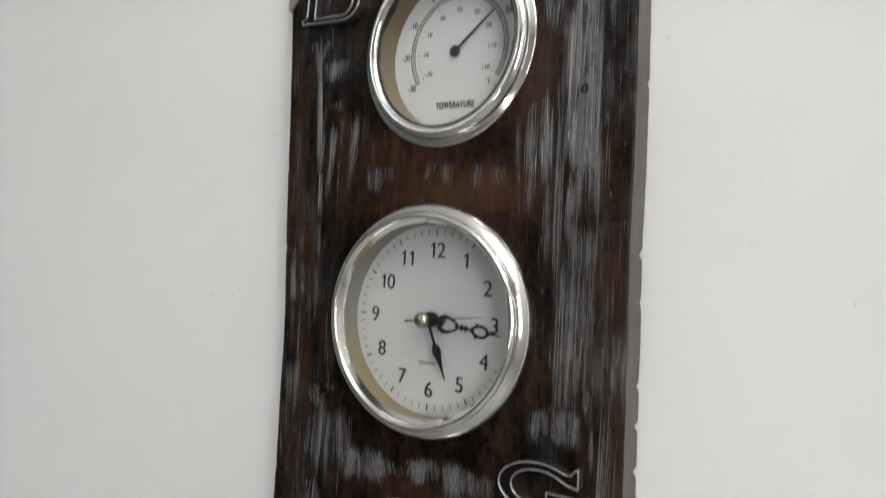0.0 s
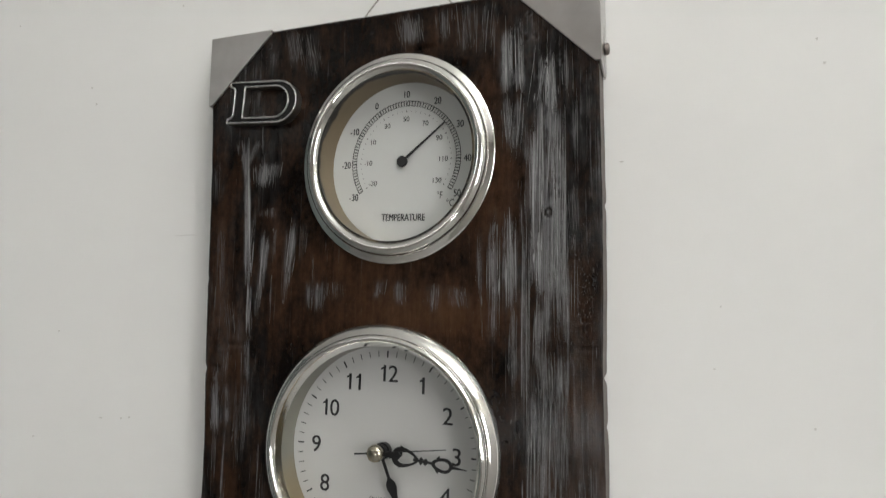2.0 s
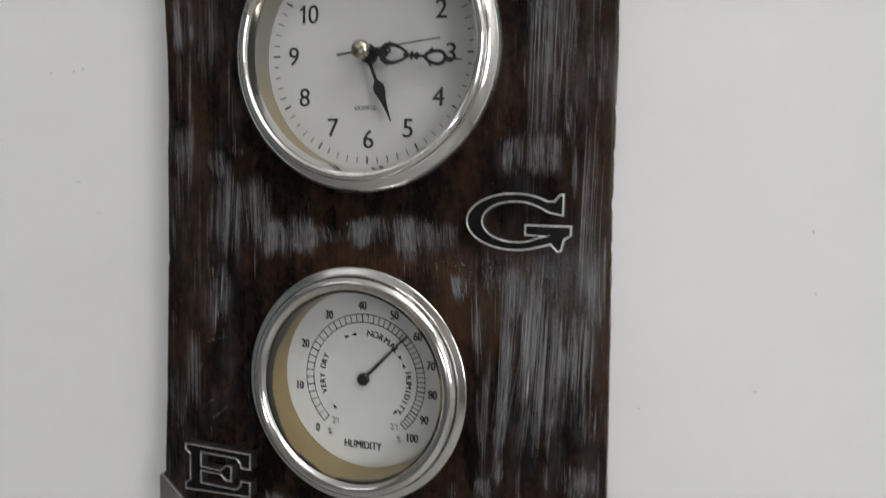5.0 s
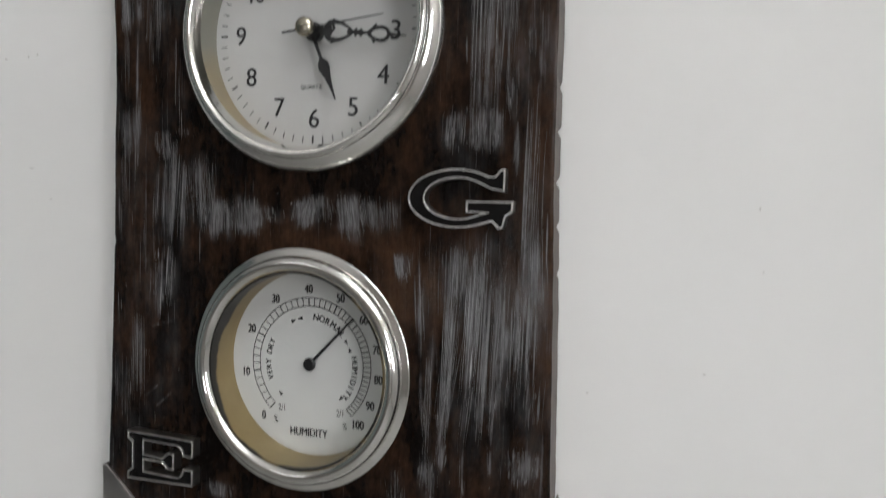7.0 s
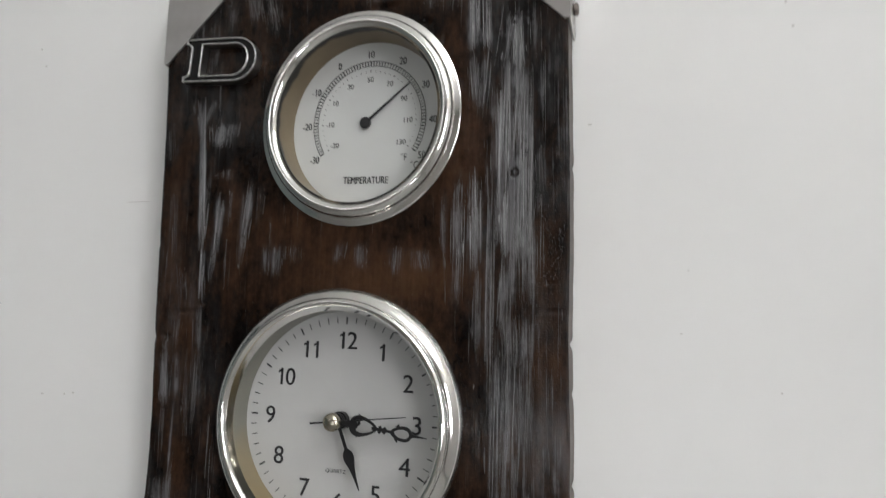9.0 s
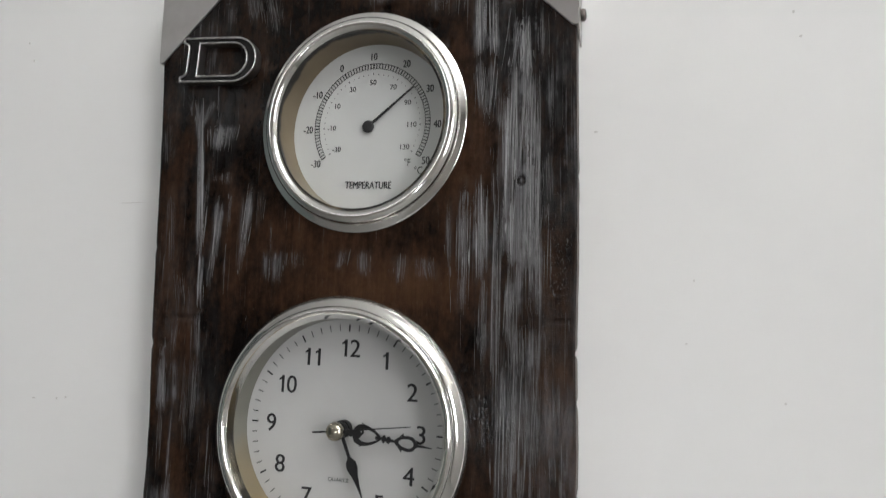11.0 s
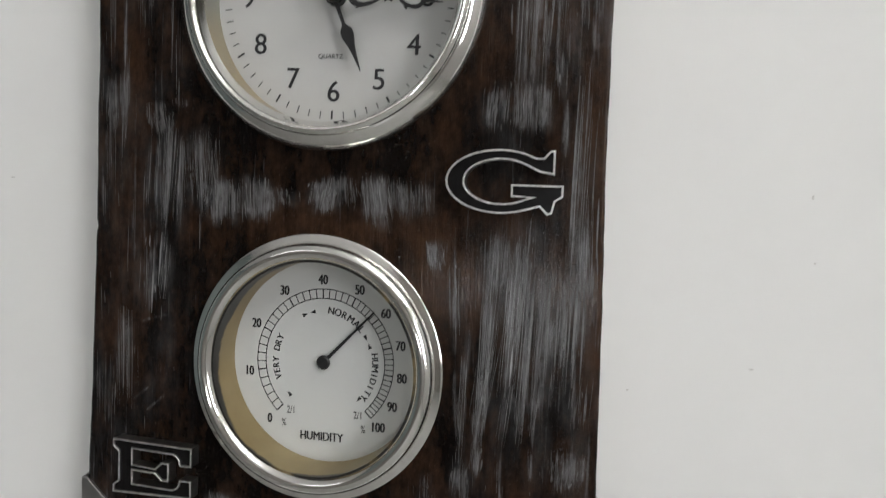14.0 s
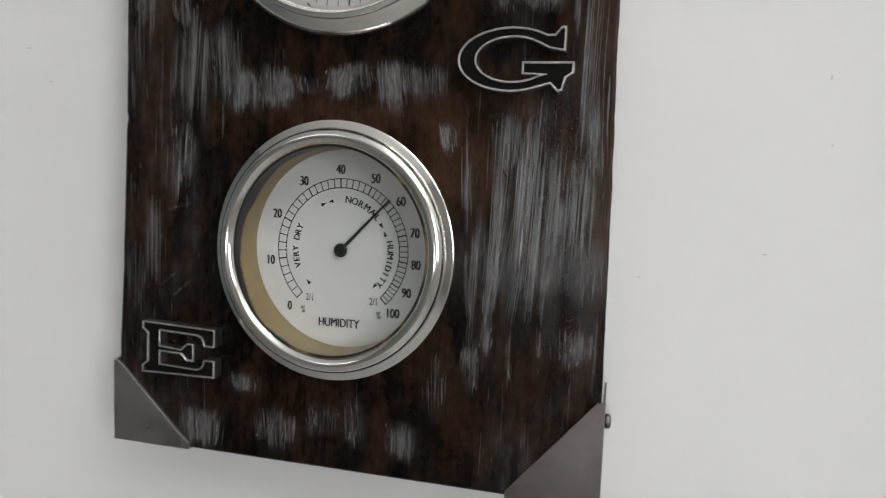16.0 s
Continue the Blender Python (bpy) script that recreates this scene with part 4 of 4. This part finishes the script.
def numeral(words, x, z):
    """Upright hour figures, set close; each 1 has a short flag at its head."""
    bm = bmesh.new()
    for i, c in enumerate(words):
        at = x + 0.43 * (i - (len(words) - 1) / 2) + (0.05 if c == "1" else 0.0)
        for s in (-1, 1):
            text_mesh(bm, c, 0.95 * CM, (at + s * 0.010) * CM, z * CM, (CD - 0.02 - 0.002 * s) * CM, 0, 0.98)
        if c == "1":
            head = max(v.co.z for v in bm.verts) / CM
            flag = [(at + 0.03, head), (at - 0.01, head - 0.13), (at - 0.16, head - 0.2), (at - 0.16, head - 0.12), (at - 0.05, head - 0.05)]
            bm.faces.new([bm.verts.new((u * CM, (CD - 0.025) * CM, w * CM)) for u, w in flag])
    part("numeral", bm, INK, face)


for k in range(1, 13):
    x, z = at_angle(3.0, 30 * k)
    numeral(str(k), x + {7: 0.12, 9: -0.05, 10: 0.1, 11: 0.04, 12: 0.06}.get(k, 0.03), z)
bm = bmesh.new()
for k in range(60):
    marks(bm, 3.62 if k % 5 == 0 else 3.66, 3.9, 6 * k, 0.062 if k % 5 == 0 else 0.032, CD - 0.02)
part("minute_track", bm, INK, face)
write(face, "lettering", "QUARTZ", 0.2, -0.12, -1.9, CD - 0.02, 0, 1.05)

HY = 0.16


def hand_matrix(angle):
    return pose(0, 0, 0, 0, angle - CLOCK_TURN, 0)


def turned(bm, angle):
    for v in bm.verts:
        v.co = hand_matrix(angle) @ v.co


def flat(points):
    return [(x * CM, z * CM) for x, z in points]


bm = bmesh.new()
prism(bm, flat([(-0.07, -0.3), (0.07, -0.3), (0.055, 1.05), (0.2, 1.25), (0.21, 1.45), (0.12, 1.75), (0.06, 2.1), (0.012, 2.62), (-0.012, 2.62), (-0.06, 2.1), (-0.12, 1.75), (-0.21, 1.45),
                (-0.2, 1.25), (-0.055, 1.05)]), HY * CM, (HY + 0.04) * CM)
lathe(bm, [(r * CM, y * CM) for r, y in ((0.001, HY - 0.02), (0.3, HY - 0.02), (0.3, HY + 0.05), (0.001, HY + 0.05))], 24)
turned(bm, 158.4)
part("hour_hand", bm, BLACK, clock, "black spade hour hand")

bm = bmesh.new()
MY = HY - 0.14
ell = lambda cz, rx, rz, n=28: arc(0, cz, rx, rz, 0, 360 - 360 / n, n - 1)
tear = lambda cz, rx, rz, lean, n=32: [(rx * math.sin(2 * math.pi * i / n) * (1 + lean * math.cos(2 * math.pi * i / n)), cz - rz * math.cos(2 * math.pi * i / n)) for i in range(n)]
loop_band(bm, flat(tear(1.12, 0.36, 0.56, 0.4)), flat(tear(1.17, 0.22, 0.4, 0.35)), MY * CM, (MY + 0.04) * CM)
loop_band(bm, flat([(x - 0.1, z) for x, z in ell(0.86, 0.13, 0.13, 16)]), flat([(x - 0.1, z) for x, z in ell(0.86, 0.05, 0.05, 16)]), (MY + 0.001) * CM, (MY + 0.039) * CM)
loop_band(bm, flat(tear(2.62, 0.27, 0.42, -0.25)), flat(tear(2.64, 0.155, 0.29, -0.2)), (MY + 0.002) * CM, (MY + 0.04) * CM)
for side in (-1, 1):
    prism(bm, flat([(side * 0.2, 2.36), (side * 0.34, 2.5), (side * 0.24, 2.52)]), (MY + 0.005) * CM, (MY + 0.038) * CM)
    prism(bm, flat([(side * 0.3, 0.98), (side * 0.44, 0.86), (side * 0.34, 1.1)]), (MY + 0.005) * CM, (MY + 0.038) * CM)
prism(bm, flat(ell(0.74, 0.17, 0.17, 16)), (MY - 0.003) * CM, (MY + 0.04) * CM)
prism(bm, flat([(-0.1, -0.1), (0.1, -0.1), (0.1, 0.42), (0.16, 0.5), (0.07, 0.62), (-0.07, 0.62), (-0.16, 0.5), (-0.1, 0.42)]), (MY + 0.004) * CM, (MY + 0.04) * CM)
prism(bm, flat([(-0.06, 1.46), (0.06, 1.46), (0.05, 1.7), (0.16, 1.78), (0.06, 1.86), (0.14, 1.98), (0.05, 2.05), (0.05, 2.26), (-0.05, 2.26), (-0.05, 2.05), (-0.14, 1.98), (-0.06, 1.86),
                (-0.16, 1.78), (-0.05, 1.7)]), (MY + 0.001) * CM, (MY + 0.04) * CM)
prism(bm, flat([(-0.13, 2.98), (0.13, 2.98), (0.05, 3.1), (0.012, 3.62), (-0.012, 3.62), (-0.05, 3.1)]), (MY + 0.003) * CM, (MY + 0.04) * CM)
lathe(bm, [(r * CM, y * CM) for r, y in ((0.001, MY - 0.01), (0.3, MY - 0.01), (0.3, MY + 0.05), (0.001, MY + 0.05))], 24)
turned(bm, 96.8)
part("minute_hand", bm, BLACK, clock, "black scrolled serpentine minute hand")

bm = bmesh.new()
SY = MY - 0.16
prism(bm, flat([(-0.035, -0.98), (0.035, -0.98), (0.016, 2.85), (-0.016, 2.85)]), SY * CM, (SY + 0.025) * CM)
turned(bm, 84)
part("second_hand", bm, BLACK, clock, "thin straight black second hand")

bm = bmesh.new()
lathe(bm, [(r * CM, y * CM) for r, y in ((0.001, -0.52), (0.14, -0.51), (0.26, -0.46), (0.33, -0.37), (0.345, -0.26), (0.3, -0.16), (0.17, -0.12), (0.17, 0.5))], 32)
part("spindle_cap", bm, CAP, clock, "domed bright metal spindle cap", smooth=True)
bm = bmesh.new()
lathe(bm, [(r * CM, y * CM) for r, y in ((0.001, 0.3), (0.33, 0.3), (0.33, 0.56))], 32)
part("collar", bm, BLACK, clock)


def needle(owner, angle, length, y, dx, dz):
    bm = bmesh.new()
    d, s = Vector(at_angle(1, angle)), Vector(at_angle(1, angle + 90))
    pts = [d * a + s * b for a, b in ((0.0, 0.062), (length, 0.028), (length, -0.028), (0.0, -0.062))]
    prism(bm, flat([tuple(p) for p in pts]), y * CM, (y + 0.03) * CM)
    bmesh.ops.translate(bm, vec=(dx * CM, 0, dz * CM), verts=bm.verts)
    part("needle", bm, BLACK, owner, "thin black pointer")
    bm = bmesh.new()
    lathe(bm, [(r * CM, q * CM) for r, q in ((0.001, y - 0.06), (0.2, y - 0.06), (0.24, y - 0.02), (0.24, y + 0.06), (0.06, y + 0.06), (0.06, y + 0.14))], 32)
    bmesh.ops.translate(bm, vec=(dx * CM, 0, dz * CM), verts=bm.verts)
    part("needle_hub", bm, BLACK, owner, smooth=False)


# the thermometer
thermo = thing("thermometer", "round chrome-ringed dial thermometer set in the dark board", "thermometer",
               pose(0.54 * CM, 0, Z0 + 11.72 * CM, 0, 0.8, 0) @ Matrix.Diagonal((0.985, 1, 1.02, 1)))
TD = 0.95
face = bezel_and_cup(thermo, SMALL_RING, 0.95, 3.42, TD, DULL_TAN, DIAL, -0.34)
face.location = (0.03 * CM, 0, 0.12 * CM)
SPREAD = 122.0
bm = bmesh.new()
for r, w in ((2.30, 0.02), (2.5, 0.028)):
    ring_line(bm, r, w, -SPREAD, SPREAD, TD - 0.02)
for k in range(81):
    marks(bm, 2.30, 2.5, -SPREAD + 2 * SPREAD * k / 80, 0.036 if k % 10 else 0.05, TD - 0.022)
part("scale_ring", bm, INK, face)
bm = bmesh.new()
for k in range(81):
    if k % 2 == 0:
        a = -SPREAD + 2 * SPREAD * k / 80
        marks(bm, 2.05, 2.08 if k % 10 else 2.12, a, 0.035, TD - 0.02)
part("inner_scale", bm, INK, face)
for i, words in enumerate(("-30", "-20", "-10", "0", "10", "20", "30", "40", "50")):
    x, z = at_angle(2.8, -SPREAD + 2 * SPREAD * i / 8)
    write(face, "numeral", words, 0.42, x, z, TD - 0.02, 0, 0.78, 0.009)
for i, words in enumerate(("-30", "-10", "10", "30", "50", "70", "90", "110", "130")):
    x, z = at_angle(1.74, -SPREAD + 2 * SPREAD * i / 8)
    write(face, "numeral", words, 0.3, x, z, TD - 0.02, 0, 1.0, 0.004)
write(face, "lettering", "TEMPERATURE", 0.41, -0.02, -2.4, TD - 0.02, 1.2, 0.74, 0.009)
write(face, "lettering", "°F", 0.4, 1.61, -1.53, TD - 0.02, 0, 0.8)
write(face, "lettering", "°C", 0.42, 2.08, -1.86, TD - 0.02, 0, 0.8)
needle(thermo, 51, 2.42, TD - 0.13, -0.07, 0.04)

# the hygrometer
hygro = thing("hygrometer", "round chrome-ringed dial hygrometer set in the dark board", "hygrometer",
              pose(-0.25 * CM, 0, Z0 - 11.95 * CM, 0, 0, 0) @ Matrix.Diagonal((0.99, 1, 1.01, 1)))
HD = 1.08
face = bezel_and_cup(hygro, SMALL_RING, 0.97, 3.42, HD, TAN, DIAL, -0.34)
face.location = (-0.07 * CM, 0, -0.03 * CM)
STOPS = (-136.5, -100, -65, -32.4, -2.1, 25.9, 50.6, 75, 97.3, 118.5, 136)
bm = bmesh.new()
for r, w in ((2.15, 0.03), (2.46, 0.03)):
    ring_line(bm, r, w, STOPS[0], STOPS[-1], HD - 0.02)
for k in range(51):
    a = float(np.interp(k / 5, range(11), STOPS))
    marks(bm, 2.15, 2.46, a, 0.03 if k % 5 else 0.045, HD - 0.022)
part("scale_ring", bm, INK, face)
for i, a in enumerate(STOPS):
    x, z = at_angle(2.78 if i not in (0, 10) else 2.86, a)
    write(face, "numeral", str(10 * i), 0.46, x, z, HD - 0.02, 0, 0.74, 0.016)


def round_words(words, r, a0, a1, size, inward=False, lean=0.0):
    """Letters set one by one round the dial from a0 to a1 degrees."""
    bm = bmesh.new()
    for i, c in enumerate(words):
        if c != " ":
            a = a0 + (a1 - a0) * i / (len(words) - 1)
            x, z = at_angle(r, a)
            for s in (-1, 1):
                dx, dz = at_angle(0.010 * s, a + 90)
                text_mesh(bm, c, size * CM, (x + dx) * CM, (z + dz) * CM, (HD - 0.02 - 0.002 * s) * CM, a + lean, 0.9)
    part("lettering", bm, INK, face)


round_words("VERY DRY", 1.78, -110, -65, 0.33)
round_words("NORMAL", 1.76, 7, 48, 0.35)
round_words("HUMIDITY", 1.82, 80, 127.5, 0.33)
write(face, "lettering", "HUMIDITY", 0.43, -0.04, -2.55, HD - 0.02, 0, 0.78, 0.012)
for words, x, z in (("2/1", -1.2, -1.72), ("2/1", 1.23, -1.71), ("%", -1.44, -2.17), ("%", 1.44, -2.17)):
    write(face, "lettering", words, 0.36, x, z, HD - 0.02, 0, 0.72)
for a, way in ((-24.7, 1), (-15, -1), (58.6, 1), (68, -1), (133, 1), (-133, 1)):
    x, z = at_angle(1.72, a)
    t = Vector(at_angle(1, a + 90)) * way
    bm = bmesh.new()
    o = Vector(at_angle(1, a))
    c = Vector((x, z))
    bm.faces.new([bm.verts.new((p.x * CM, (HD - 0.02) * CM, p.y * CM)) for p in (c + t * 0.11, c - t * 0.1 + o * 0.07, c - t * 0.1 - o * 0.07)])
    part("arrow_mark", bm, INK, face)
needle(hygro, 44.5, 2.52, HD - 0.13, -0.07, -0.03)

# ---- small scuffs on the wall ----
rng2 = random.Random(5)
SCUFFS = ((-9.45, 21.72, 0.42, 0.06), (-9.1, 21.85, 0.34, 0.05), (-9.62, 21.78, 0.06, 0.12), (-18.3, 17.55, 0.14, 0.1), (-17.9, 16.6, 0.12, 0.16), (-19.3, 4.5, 0.1, 0.1), (-16.1, 0.25, 0.2, 0.08), (-14.8, 0.28, 0.1, 0.12), (-14.3, 0.36, 0.12, 0.1),
          (-20.5, -0.9, 0.2, 0.1), (9.3, 11.38, 0.18, 0.08), (12.7, 5.7, 0.08, 0.08), (16.5, 14.5, 0.12, 0.1), (12.4, 3.45, 0.12, 0.06), (15.55, 1.5, 0.1, 0.08), (16.3, 15.45, 0.1, 0.12),
          (3.4, 19.5, 0.2, 0.12), (3.7, 19.35, 0.1, 0.14), (-12.5, 21.3, 0.1, 0.14), (-24.1, 21.9, 0.1, 0.1), (-14.7, -4.6, 0.4, 0.07), (-13.6, -5.95, 0.25, 0.06), (15.05, -8.0, 0.08, 0.08),
          (14.88, -6.0, 0.06, 0.16), (13.4, -11.4, 0.16, 0.06), (9.7, -12.35, 0.1, 0.06), (-11.5, 9.25, 1.6, 0.035))
for x, z, w, h in SCUFFS:
    bm = bmesh.new()
    n = 10
    pts = []
    for i in range(n):
        a = 2 * math.pi * i / n
        k = rng2.uniform(0.6, 1.0)
        pts.append(((x + w / 2 * k * math.cos(a)) * CM, Z0 + (z + h / 2 * k * math.sin(a)) * CM))
    prism(bm, pts, WALL_Y - 0.00025, WALL_Y + 0.001)
    mesh_object("scuff_mark", bm, FLECK, wall_north)

# ---- the ceiling lamp and the windows ----
lamp = thing("ceiling_light", "unseen flat white panel lamp hung on two rods under the ceiling", "ceiling lamp", pose(LAMP_X, LAMP_Y, LAMP_Z), "ceiling lamps")
bm = bmesh.new()
for a in ((-0.58, 0.58, -0.305, -0.28), (-0.58, 0.58, 0.28, 0.305), (-0.58, -0.555, -0.28, 0.28), (0.555, 0.58, -0.28, 0.28)):
    box(bm, *a, -0.012, 0.04)
part("frame", bm, FRAME, lamp)
bm = bmesh.new()
box(bm, -0.555, 0.555, -0.28, 0.28, 0.0, 0.035)
part("panel", bm, FRAME, lamp)
for x in (-0.5, 0.5):
    bm = bmesh.new()
    box(bm, x - 0.004, x + 0.004, -0.004, 0.004, 0.035, TOP - LAMP_Z)
    part("rod", bm, FRAME, lamp)
# a second housing, added for the back fill
copy_thing(lamp, pose(BACK_X, BACK_Y, LAMP_Z))
bm = bmesh.new()
for a in ((WIN_Y0, WIN_Y0 + 0.05, WIN_Z0, WIN_Z1), (WIN_Y1 - 0.05, WIN_Y1, WIN_Z0, WIN_Z1), (WIN_Y0 + 0.05, WIN_Y1 - 0.05, WIN_Z0, WIN_Z0 + 0.05), (WIN_Y0 + 0.05, WIN_Y1 - 0.05, WIN_Z1 - 0.05, WIN_Z1)):
    box(bm, WIN_X + 0.05, WIN_X + 0.1, *a)
WIN_M = (WIN_Y0 + WIN_Y1) / 2
box(bm, WIN_X + 0.055, WIN_X + 0.095, WIN_M - 0.03, WIN_M + 0.03, WIN_Z0 + 0.05, WIN_Z1 - 0.05)
for z in (1.5, 1.95):
    for y0, y1 in ((WIN_Y0 + 0.05, WIN_M - 0.03), (WIN_M + 0.03, WIN_Y1 - 0.05)):
        box(bm, WIN_X + 0.06, WIN_X + 0.09, y0, y1, z - 0.015, z + 0.015)
tagged(mesh_object("window_1", bm, FRAME), "white window frame in the side wall", "window", kind="structure")
bm = bmesh.new()
for a in ((FAR_X0, FAR_X0 + 0.02, FAR_Z0, FAR_Z1), (FAR_X1 - 0.02, FAR_X1, FAR_Z0, FAR_Z1), (FAR_X0 + 0.02, FAR_X1 - 0.02, FAR_Z0, FAR_Z0 + 0.02), (FAR_X0 + 0.02, FAR_X1 - 0.02, FAR_Z1 - 0.02, FAR_Z1)):
    box(bm, a[0], a[1], FAR_Y - 0.1, FAR_Y - 0.05, a[2], a[3])
tagged(mesh_object("window_2", bm, FRAME), "small white window frame in the far wall", "window", kind="structure")
